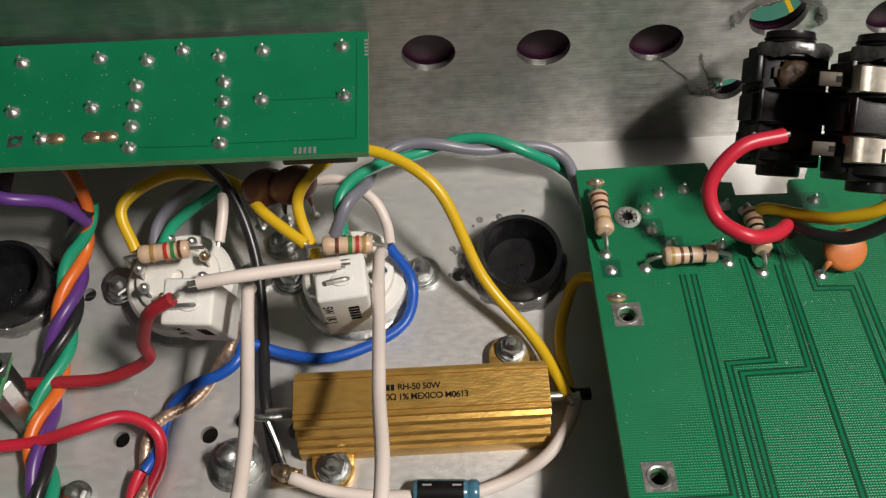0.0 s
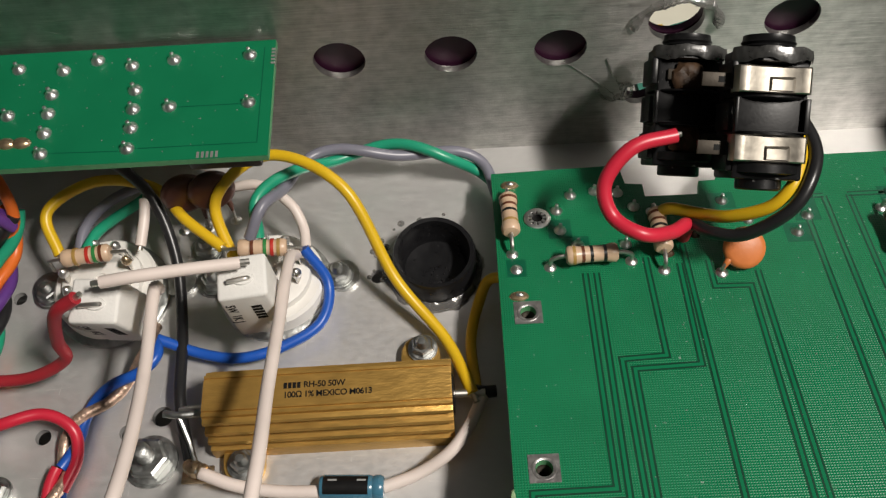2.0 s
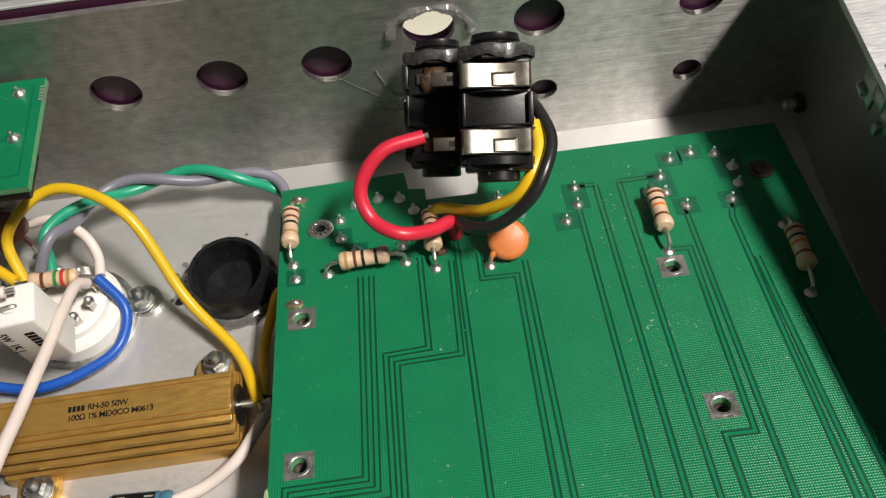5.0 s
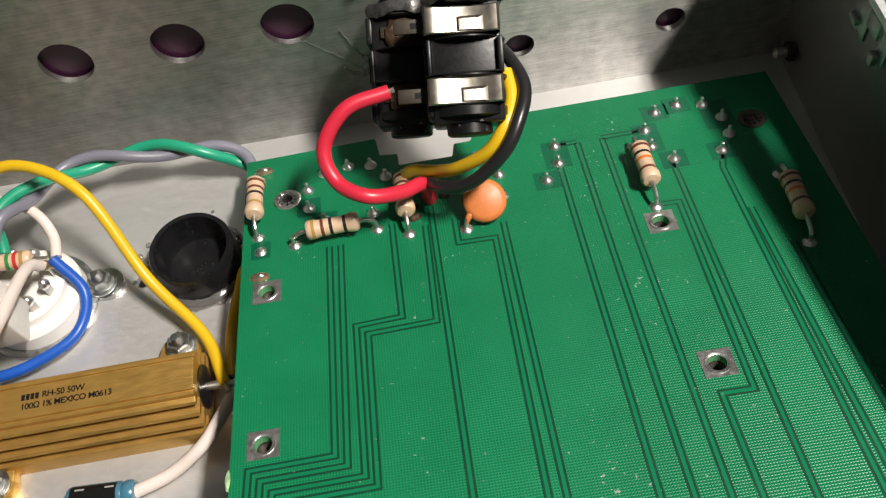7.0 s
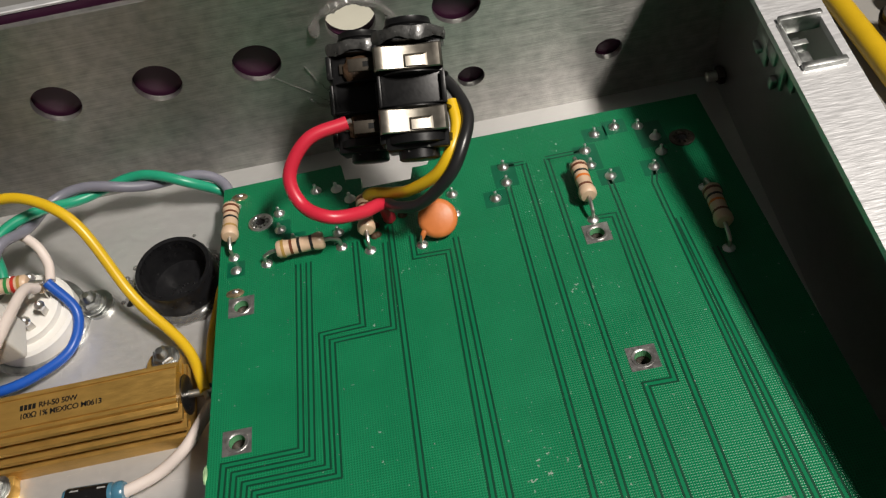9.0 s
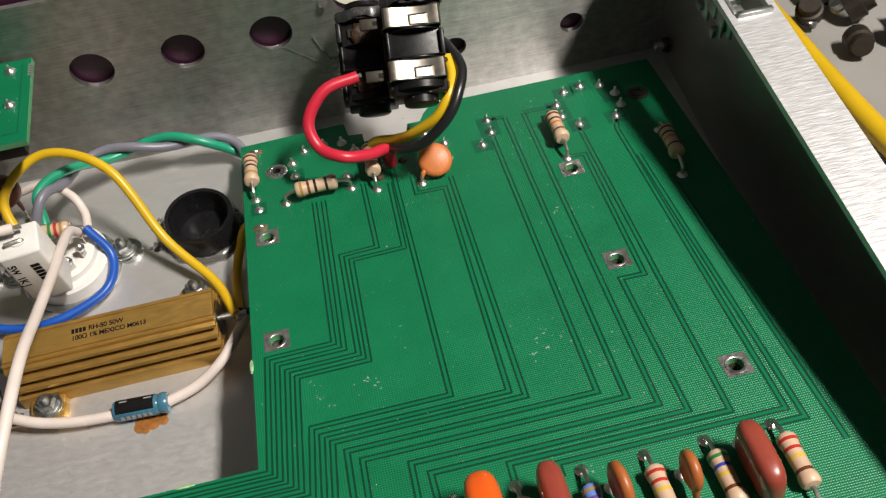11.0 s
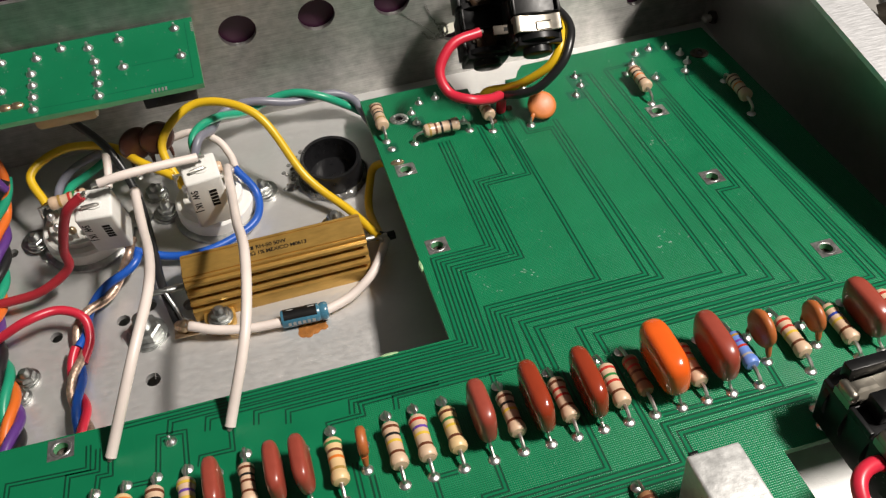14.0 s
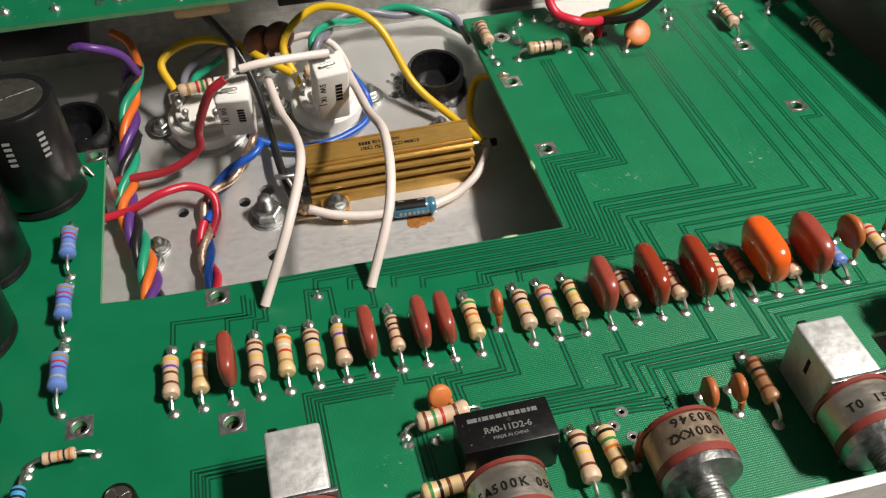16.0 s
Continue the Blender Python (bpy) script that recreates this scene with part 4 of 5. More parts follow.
def pot(x, y, z, r, label, lines, cover="cover", turned=False):
    """A potentiometer whose shaft points to the front panel (towards -y)."""
    th = thing("potentiometer", label, "potentiometer", at(x, y, z), "row of controls")
    part("cover", lathe(bmesh.new(), [(r * 0.2, 0), (r * 0.93, 0), (r, -0.6), (r, -7.4), (r * 0.96, -7.4)], 40, "y"), M[cover], th, "scratched nickel cover")
    part("wafer", lathe(bmesh.new(), [(r * 0.9, -7.4), (r * 1.02, -7.45), (r * 1.02, -9.2), (r * 0.9, -9.25)], 40, "y"), M["phenolic"], th, "red-brown wafer")
    part("wafer", lathe(bmesh.new(), [(r * 0.9, -0.3), (r * 1.03, -0.2), (r * 1.03, 0.6), (r * 0.9, 0.7)], 40, "y"), M["phenolic"], th, "red-brown wafer")
    part("front_plate", lathe(bmesh.new(), [(r * 0.9, -9.2), (r * 1.0, -9.25), (r * 0.98, -11.0), (r * 0.5, -11.4)], 40, "y"), M["steel"], th)
    prof = [(3.5, -11.0)]
    for i in range(9):
        prof += [(3.55, -11.4 - i * 0.75), (3.2, -11.75 - i * 0.75)]
    part("bushing", lathe(bmesh.new(), prof + [(3.0, -18.6)], 24, "y"), M["steel"], th, "threaded bushing")
    for i in (-1, 0, 1):
        bm = bmesh.new()
        box(bm, i * 5 - 0.7, i * 5 + 0.7, -8.6, -8.1, -(z - Z), -r * 0.8)
        part("terminal", bm, M["lead"], th)
    for row, text in enumerate(lines):
        for k, ch in enumerate(text[::-1] if turned else text):
            a = 0.225 * (k - (len(text) - 1) / 2) + (0.12 if turned else 0.0)
            words(ch, 2.5, pose(math.sin(a) * (r + 0.03) * U, -0.0048 + 0.003 * row, math.cos(a) * (r + 0.03) * U, 0, math.degrees(a), 0) @ pose(0, 0, 0, 0, 0, 180 if turned else 0), M["ink"], th)
    return th


pot(-7.0, -37.5, 29.0, 7.6, "round potentiometer with scratched metal cover", ["15A500K 0534"])
pot(28.5, -35.5, 29.4, 7.8, "round double potentiometer with red-brown wafers", ["A500KX2", "80346"], "dirty_cover", True)
pot(64.6, -37.0, 29.4, 7.8, "round potentiometer with a switch box behind it", ["T0 15A1M"])
pot(-44.0, -37.0, 29.4, 7.8, "round potentiometer with a switch box behind it", ["T0 15A1M"])


def switch_box(x, y0, y1):
    th = thing("switch_box", "dull silver metal switch box on the board", "switch", at(x, (y0 + y1) / 2, Z), "switch boxes")
    d = abs(y1 - y0) / 2
    bm = bmesh.new()
    box(bm, -5.3, 5.3, -d, d, 0.4, 15.5, 0.7, 3)
    part("can", bm, M["can"], th, "scuffed tinned can")
    bm = bmesh.new()
    box(bm, -6.6, 6.6, -d - 1.0, -d - 0.1, 8, 16.2, 0.15)
    part("front_plate", bm, M["steel"], th)
    bm = bmesh.new()
    box(bm, -5.42, -5.28, -0.5, 0.5, 8.5, 12.5)
    part("slot", bm, M["hole"], th, smooth=0)
    bm = bmesh.new()
    box(bm, -4.4, -2.6, d - 0.05, d + 0.6, 14.2, 15.2, 0.1)
    part("tab", bm, M["black"], th)


switch_box(-44.0, -20.4, -35.2)
switch_box(64.8, -20.4, -35.4)


def jack(m, label, tabs=False):
    """A black plastic jack socket: the axis points along local z, its contact clips face local -y."""
    th = thing("jack_socket", label, "jack socket", m, "jack sockets")
    bm = bmesh.new()
    box(bm, -6.4, 6.4, -4.6, 7.4, 2.0, 23.4, 0.5)
    part("housing", bm, M["black"], th)
    part("nose", lathe(bmesh.new(), [(3.8, 0), (4.2, 0.3), (4.2, 2.4)], 28), M["black"], th)
    bm = bmesh.new()
    for z0, z1, w, seg in ((3.0, 5.0, 7.2, 36), (9.9, 10.6, 7.4, 36), (16.6, 17.3, 7.4, 36), (23.0, 25.4, 7.6, 8)):
        lathe(bm, [(w * 0.9, z0), (w, z0 + 0.25), (w, z1 - 0.25), (w * 0.9, z1)], seg, m=Matrix.Rotation(radians(22.5), 4, "Z"))
    part("collar", bm, M["black"], th, "moulded ribs")
    prof = [(4.9, 25.2)]
    for i in range(3):
        prof += [(5.0, 25.5 + i * 0.8), (4.7, 25.9 + i * 0.8)]
    part("threaded_bush", lathe(bmesh.new(), prof + [(4.6, 28.4), (3.3, 28.4), (3.3, 26)], 32), M["black"], th)
    for z0 in (5.2, 17.6):
        if tabs:
            part("solder_tab", box(bmesh.new(), -4.6, 7.2, -5.4, -4.9, z0 + 1.4, z0 + 3.6, 0.2), M["tarnish_shade"], th, "tarnished flat solder tab")
            part("tab_hole", lathe(bmesh.new(), [(0.6, -5.46), (0.6, -5.35)], 14, "y", (4.6, 0, z0 + 2.5)), M["hole"], th)
            continue
        bm = bmesh.new()
        # a bent strip: rolled at one end, sunk in the middle, with a pressed tray
        strip = [(-7.2, -3.0), (-7.2, -6.0), (-6.8, -6.7), (-6.0, -7.0), (-4.9, -6.9), (-3.8, -6.5), (-1.2, -6.1), (3.2, -6.0), (4.4, -6.6), (5.8, -6.7), (6.3, -6.2), (6.3, -4.0)]
        shell = [[bm.verts.new((x, y, z0 + z)) for x, y in strip] for z in (0.0, 0.25, 4.55, 4.8)]
        for v in shell[0] + shell[3]:
            v.co.y += 0.22
        for ra, rb in zip(shell[:-1], shell[1:]):
            for a in range(len(strip) - 1):
                bm.faces.new((ra[a], ra[a + 1], rb[a + 1], rb[a]))
        tray = [[bm.verts.new((x, y, z0 + z)) for x, z in ((xa, za), (xb, za), (xb, zb), (xa, zb))] for xa, xb, za, zb, y in ((-1.4, 3.6, 0.3, 3.0, -6.0), (-0.9, 2.6, 0.5, 2.4, -6.55))]
        for a in range(4):
            bm.faces.new((tray[0][a], tray[0][(a + 1) % 4], tray[1][(a + 1) % 4], tray[1][a]))
        bm.faces.new(tray[1])
        part("contact_clip", bm, M["clip"], th, "bright bent metal contact", smooth=35)
        bm = bmesh.new()
        box(bm, -12.6, -6.8, -3.2, -2.5, z0 + 1.0, z0 + 3.6, 0.15)
        part("solder_tab", bm, M["tarnish_shade"], th, "flat solder tab")
        part("tab_hole", box(bmesh.new(), -9.6, -8.4, -3.26, -2.9, z0 + 1.8, z0 + 2.9, 0.05), M["hole"], th)
    for x0, x1, z0, z1 in ((5.6, 6.6, 10.4, 16.8), (-6.9, -6.2, 10.4, 16.8), (-6.8, 6.6, 10.5, 10.9)):
        part("rib", box(bmesh.new(), x0, x1, -6.0, -4.4, z0, z1, 0.2), M["black"], th)
    for i in range(3):
        part("ridge", box(bmesh.new(), -7.5, -6.2, -4.2 + 0.8 * (i % 2), 5, 3.4 + i * 7.4, 8.6 + i * 7.4, 0.3), M["black"], th)
    if tabs:
        for z0 in (6.4, 18.4):
            bm = lathe(bmesh.new(), [(3.1, 0), (3.2, 0.5), (2.9, 1.0), (2.2, 1.3), (1.2, 1.5), (0.3, 1.2)], 20)
            rg = random.Random(int(z0))
            for v in bm.verts:
                v.co *= rg.uniform(0.86, 1.14)
            part("solder_lump", bm, M["browned"], th, "lump of browned solder", m=at(-0.6, -5.0, z0 + 1.2, 90, 0, 0))
    return th


JA = Vector((0.10, 0.70, 0.71)).normalized()
JN = Vector((0, 0.71, -0.70))
JX = JN.cross(JA).normalized()
JN = JA.cross(JX).normalized()
JR = Matrix((JX, JN, JA)).transposed().to_4x4()
jack(Matrix.Translation(Vector((79.0, 110.0, 41.5)) * U) @ JR, "black jack socket with bright contact clips hanging on its wires")
jack(Matrix.Translation(Vector((68.0, 123.5, 32.3)) * U) @ JR, "black jack socket with browned solder tabs hanging on its wires", True)
front_jack = jack(at(99.5, -9.6, 29.6, 90, 0, 0) @ at(0, 0, 0, 0, 0, 180), "black jack socket lying on the board behind the front panel")
for z0 in (5.2, 17.6):
    part("contact_bend", box(bmesh.new(), 4.2, 6.2, -8.2, -5.0, z0, z0 + 4.8, 0.9, 3), M["clip"], front_jack, "bright rolled contact end")
for z0, z1 in ((2.4, 5.0), (10.4, 15.0), (22.8, 26.0)):
    part("rib", box(bmesh.new(), -7.6, 3.4, -9.0, -5.0, z0, z1, 0.3), M["black"], front_jack)


def glue_string(pts, r, label, seed=0):
    """A thin ragged string of glue on the back wall; points as x, z on the wall."""
    rg = random.Random(seed)
    line = [(x + rg.uniform(-0.2, 0.2), -0.15, z + rg.uniform(-0.2, 0.2)) for x, _, z in spline([(x, 0, z) for x, z in pts], 6)]
    tagged(part("glue_bead", tube(bmesh.new(), line, r, 7, lambda u: 0.55 + 0.6 * math.sin(11 * u + seed) ** 2), M["clear"], None, label, m=C), category="glue")


arc = [(69.6 + 8.6 * math.cos(a), 40.6 + 6.4 * math.sin(a)) for a in (math.pi * (-0.06 + 1.12 * i / 12) for i in range(13))]
glue_string(arc, 1.1, "bead of clear glue on the chassis wall", 1)
glue_string([(55.0, 20.4), (57.0, 17.6), (60.4, 16.6), (63.0, 18.2), (62.4, 21.6), (59.6, 22.4)], 0.5, "smear of clear glue below the drilled hole", 2)
glue_string([(59.4, 17.2), (61.4, 19.0), (60.6, 21.4)], 0.85, "smear of clear glue below the drilled hole", 3)
glue_string([(60.0, 22.0), (58.0, 26.0), (56.2, 31.0)], 0.2, "thin string of dried glue", 4)
glue_string([(46.9, 30.6), (50.0, 28.0), (57.0, 21.0), (60.0, 17.0)], 0.07, "thin string of dried glue", 5)

# crusts of glue on the collars of the hanging jack sockets
for x, y, z, w, seed in ((79.0, 110.0, 41.5, 7.6, 3), (68.0, 123.5, 32.3, 7.6, 8)):
    rg = random.Random(seed)
    bm = bmesh.new()
    # a thin ragged skin of glue, wrapped round the collar's front
    skin = []
    for i in range(25):
        a = radians(-158 + 136 * i / 24)
        reach = w * 1.03 + rg.uniform(0, 0.1)
        low, top = 23.3 + 0.45 * math.sin(0.55 * i + seed) + rg.uniform(-0.12, 0.12), 25.75 + 0.15 * math.sin(0.8 * i) + rg.uniform(-0.04, 0.04)
        skin.append([bm.verts.new((r * math.cos(a), max(r * math.sin(a), -w * 0.97 - (r - w)), z)) for r, z in ((reach, low), (reach + 0.25, (low + top) / 2), (reach, top), (reach - 1.6, top + 0.1))])
    for qa, qb in zip(skin[:-1], skin[1:]):
        for k in range(3):
            bm.faces.new((qa[k], qb[k], qb[k + 1], qa[k + 1]))
    tagged(part("glue_crust", bm, M["crust"], None, "whitish skin of old glue on the jack collar", m=Matrix.Translation(Vector((x, y, z)) * U) @ JR), category="glue")

# ---- parts on the chassis floor ----
def hexagon(bm, x, y, z0, z1, r, m=None):
    return lathe(bm, [(r * 0.9, z0), (r, z0 + 0.2), (r, z1 - 0.3), (r * 0.85, z1)], 6, origin=(x, y, 0), m=m)


def screw(x, y, z, label, washer=3.4, nut=2.7, stud=1.4, high=4.2):
    th = thing("nut_and_screw", label, "screw", C @ at(x, y, z), "fixings on the chassis floor")
    part("washer", lathe(bmesh.new(), [(washer, 0), (washer, 0.5), (stud, 0.6)], 28), M["steel"], th)
    part("lock_washer", lathe(bmesh.new(), [(nut * 1.04, 0.55), (nut * 1.08, 0.7), (nut * 1.08, 1.0), (nut * 0.9, 1.1)], 24), M["steel"], th)
    part("nut", hexagon(bmesh.new(), 0, 0, 1.1, 1.1 + nut * 0.62, nut * 0.96), M["steel"], th, smooth=25, m=pose(0, 0, 0, 0, 0, (x * 7) % 60))
    prof = [(stud, 0.2)]
    for i in range(int(high / 0.5)):
        prof += [(stud, 0.3 + i * 0.5), (stud * 0.86, 0.55 + i * 0.5)]
    part("thread", lathe(bmesh.new(), prof + [(stud * 0.6, high + 0.3)], 16), M["steel"], th)
    return th


screw(-5.4, -34.2, 1.6, "small zinc nut on a screw at the socket flange")
screw(-71.4, -35.4, 1.6, "small zinc nut on a screw at the socket flange")
screw(-33.8, -34.4, 1.6, "small zinc nut on a screw at the socket flange")
screw(-36.6, -25.2, 0.1, "small zinc nut on a screw in the floor", 3.6, 3.0)
screw(13.4, -54.0, 3.0, "zinc nut on the foot of the gold resistor", 3.2, 2.6)
screw(-23.4, -77.4, 3.0, "zinc nut on the foot of the gold resistor", 3.4, 2.6)
screw(-75.0, -80.2, 0.1, "small zinc nut on a screw in the floor", 3.2, 2.6)
screw(-43.6, -75.2, 0.1, "large zinc nut with washer on a tall stud", 5.6, 4.6, 2.0, 8.6)
screw(-76.5, -85.5, 0.1, "small zinc nut on a screw in the floor", 2.6, 2.2, 1.2, 2.6)

peg = thing("nut_and_screw", "small zinc nut on a screw in the side wall", "screw", C @ at(156.8, -6.6, 6.9, 0, -90, 0))
part("nut", hexagon(bmesh.new(), 0, 0, 0, 1.8, 2.4), M["tarnish_shade"], peg, smooth=25)
part("thread", lathe(bmesh.new(), [(1.3, 0.5), (1.3, 4.2), (0.8, 4.6), (0.1, 4.7)], 16), M["lead"], peg)


def socket(x, y, r, label, turn=0):
    """A ceramic valve socket seen from its pins."""
    th = thing("valve_socket", label, "valve socket", C @ at(x, y, 0, 0, 0, turn), "valve sockets")
    part("flange", lathe(bmesh.new(), [(r + 1.6, 0.02), (r + 1.6, 1.0), (r + 0.8, 1.5), (r - 0.4, 1.6)], 48), M["steel"], th, "bright metal mounting ring")
    for s in (-1, 1):
        part("ear", lathe(bmesh.new(), [(3.9, 0.05), (3.9, 1.2), (1.5, 1.3)], 20, origin=(s * (r + 3.4), 2.5, 0)), M["steel"], th)
    part("ceramic_base", lathe(bmesh.new(), [(r, 1.4), (r, 5.4), (r - 0.7, 6.2), (r - 2.6, 6.3), (r - 2.8, 8.0), (r - 3.6, 8.4), (1.4, 8.4), (1.2, 7.4)], 48), M["ceramic"], th, "white glazed ceramic base")
    for i in range(9):
        a = radians(40 * i + 20)
        bm = bmesh.new()
        box(bm, -0.9, 0.9, -0.2, 0.2, 7.8, 12.2, 0.15)
        pin = part("pin", bm, M["lead"], th, "tinned solder pin", m=pose(math.cos(a) * (r - 4.6) * U, math.sin(a) * (r - 4.6) * U, 0, 0, 0, math.degrees(a) + 90))
        bm = lathe(bmesh.new(), [(0.4, 0), (1.1, 0.7), (1.2, 1.5), (0.7, 2.4), (0.1, 2.7)], 10, origin=(0, 0, 10.6))
        part("solder", bm, M["flux"] if i % 3 == 0 else M["solder"], pin)
    return th


socket(-57.2, -35.8, 11.6, "round white ceramic valve socket with soldered pins")
socket(-19.4, -36.4, 11.4, "round white ceramic valve socket with soldered pins")


def block_resistor(m, h, label, lines=True):
    """A square cement power resistor standing on end; the printed side faces local -y."""
    th = thing("cement_resistor", label, "resistor", m, "cement resistors")
    bm = bmesh.new()
    box(bm, -4.8, 4.8, -4.4, 4.4, 0, h, 0.7, 3)
    part("block", bm, M["cement"], th)
    bm = bmesh.new()
    tube(bm, spline([(1.5, -0.6, h - 0.5), (1.2, -0.8, h + 0.6), (-0.6, -1.0, h + 0.9), (-2.6, -1.2, h + 0.9)], 5), 0.5, 8)
    part("lead", bm, M["lead"], th)
    bm = bmesh.new()
    lathe(bm, [(1.7, 0), (1.5, 0.5), (0.2, 0.7)], 14, origin=(0.2, -0.8, h - 0.1), m=Matrix.Diagonal((1.3, 0.8, 1, 1)))
    part("potting", bm, M["cement"], th)
    down = pose(0, 0, 0, 90, 0, 0)
    words("5W", 2.5, at(-3.2, -4.42, h - 3.0) @ down @ pose(0, 0, 0, 0, 0, -90), M["ink"], th)
    words("1K J", 2.5, at(-3.2, -4.42, h - 8.2) @ down @ pose(0, 0, 0, 0, 0, -90), M["ink"], th)
    bars([1.1, 1.1, 1.1, 1.1, 1.1], 2.0, 0.35, at(1.6, -4.42, h - 4.6) @ down @ pose(0, 0, 0, 0, 0, -90), M["ink"], th)
    return th


block_resistor(C @ at(-46.8, -48.4, 12.5, 14, 0, -4), 19.6, "white cement power resistor standing over the valve socket")
block_resistor(C @ at(-19.3, -48.2, 12.5, 5, 0, 6), 20.0, "white cement power resistor standing over the valve socket")
# small striped resistors across the socket pins
PINR = "striped resistors across the socket pins"


def pin_resistor(p0, p1, bands):
    a, b = Vector(p0), Vector(p1)
    d = b - a
    q = d.to_track_quat("X", "Z").to_matrix().to_4x4()
    th = thing("resistor", "tan striped resistor soldered across the socket pins", "resistor", Matrix.Translation((a + b) / 2 * U) @ q, PINR)
    L, r = 10.6, 1.95
    prof = [(0.35 * r, -0.5 * L), (0.8 * r, -0.485 * L), (r, -0.44 * L), (r, -0.34 * L), (0.9 * r, -0.25 * L), (0.9 * r, 0.25 * L), (r, 0.34 * L), (r, 0.44 * L), (0.8 * r, 0.485 * L), (0.35 * r, 0.5 * L)]
    part("body", lathe(bmesh.new(), prof, 20, "x"), M["tan"], th)
    for f, c in zip((-0.2, 0.06, 0.2, 0.33), bands):
        part("band", lathe(bmesh.new(), [(r * 0.8, -0.35), (r + 0.03, -0.35), (r + 0.03, 0.35), (r * 0.8, 0.35)], 20, "x", (f * L, 0, 0)), BAND[c], th)
    for s in (-1, 1):
        part("lead", tube(bmesh.new(), [(s * 0.48 * L, 0, 0), (s * d.length / 2, 0, -0.3), (s * (d.length / 2 + 0.2), 0.4, -4)], 0.4, 8), M["lead"], th)


pin_resistor((-66.5, 119.0, 21.0), (-50.0, 120.5, 21.5), "drgn")
pin_resistor((-28.0, 119.0, 22.0), (-11.8, 119.8, 20.5), "ngrd")

# gold power resistor
gold = thing("power_resistor", "gold anodised finned power resistor bolted to the chassis floor", "resistor", C @ at(-5.4, -66.0, 0.05, 0, 0, 0.6))
side = [(4.3, 13.2), (4.4, 12.2), (5.4, 12.0), (5.7, 11.3), (3.5, 11.1), (3.5, 9.6), (6.6, 9.4), (6.9, 8.6), (4.4, 8.4), (4.4, 6.9), (7.6, 6.7), (7.9, 5.9), (5.2, 5.7), (5.2, 4.2), (8.4, 4.0), (8.7, 2.4), (8.7, 0.0)]
top = [(-4.3, 13.2), (-3.7, 13.2), (-3.6, 12.9), (-3.3, 12.9), (-3.2, 13.3), (3.2, 13.3), (3.3, 12.9), (3.6, 12.9), (3.7, 13.2)]
loop = side[::-1] + [(y, z) for y, z in top[::-1]] + [(-y, z) for y, z in side[1:]]
bm = bmesh.new()
n = len(loop)
ends = [[bm.verts.new((x, y, z)) for y, z in loop] for x in (-24.9, -24.5, 24.5, 24.9)]
for s, k in ((0, 0.985), (3, 0.985)):
    for v in ends[s]:
        v.co.y *= k
        v.co.z = 0.1 + v.co.z * k
for a, b in zip(ends[:-1], ends[1:]):
    for i in range(n):
        bm.faces.new((a[i], a[(i + 1) % n], b[(i + 1) % n], b[i]))
bm.faces.new(ends[0])
bm.faces.new(ends[3][::-1])
part("finned_body", bm, M["gold"], gold, smooth=20)
for s in (-1, 1):
    bm = bmesh.new()
    x = s * 18.4
    box(bm, x - 4.2, x + 4.2, min(s * 7.0, s * 11.0), max(s * 7.0, s * 11.0), 0.0, 2.8, 0.4)
    lathe(bm, [(4.2, 0.0), (4.2, 2.4), (3.9, 2.78), (0.1, 2.8)], 28, origin=(x, s * 11.0, 0))
    part("foot", bm, M["gold"], gold, "gold mounting foot")
    part("end_cap", lathe(bmesh.new(), [(4.4, 0), (4.4, 0.5), (2.4, 0.7)], 28, "x", (s * 24.7 if s > 0 else -25.4, 0, 6.6)), M["rubber"], gold, "dark end seal")
    bm = tube(bmesh.new(), [(s * 24.8, 0, 6.6), (s * 28.5, 0, 6.4), (s * 31.5, 0, 6.0)], 0.9 if s > 0 else 0.75, 10)
    part("terminal", bm, M["lead"], gold, "tinned terminal")
bars([0.7, 0.7, 0.7, 0.7], 1.25, 0.2, at(-8.6, 1.15, 13.31), M["ink"], gold)
words("RH-50 50W", 1.75, at(-4.6, 1.15, 13.33), M["ink"], gold, spread=0.95)
words("100\u03a9 1% MEXICO M0613", 1.75, at(-8.6, -0.85, 13.33), M["ink"], gold, spread=0.93)
bm = tube(bmesh.new(), spline([(24.2, 90.4, 6.6), (26.0, 90.6, 5.6), (28.5, 90.8, 5.4)], 5), 1.3, 12)
tagged(part("sleeve_end", bm, M["blacksleeve"], None, "black sleeve over the soldered terminal"), category="sleeve")
bm = bmesh.new()
tube(bm, spline([(-39.5, 87.5, 8.0), (-36.0, 87.0, 8.0), (-30.0, 88.0, 7.0)], 6), 0.8, 10)
tube(bm, spline([(-36.5, 87.2, 8.0), (-34.5, 83.0, 5.0), (-32.8, 78.5, 3.2)], 6), 0.55, 8)
tagged(part("twisted_lead", bm, M["steel"], None, "bare tinned leads twisted round the terminal"), category="wire")
bm = bmesh.new()
for i, (x, y, z, r) in enumerate(((-33.0, 77.6, 2.6, 1.9), (-31.4, 77.0, 2.8, 1.7), (-34.2, 78.4, 2.2, 1.6))):
    lathe(bm, [(0.2, -r), (r * 0.8, -r * 0.6), (r, 0), (r * 0.8, r * 0.6), (0.2, r)], 12, origin=(x, y, z))
box(bm, -36, -29.6, 75.4, 79.2, 0.4, 1.0, 0.2)
tagged(part("solder_lug", bm, M["flux"], None, "solder lug with a lump of browned solder"), category="solder lug")


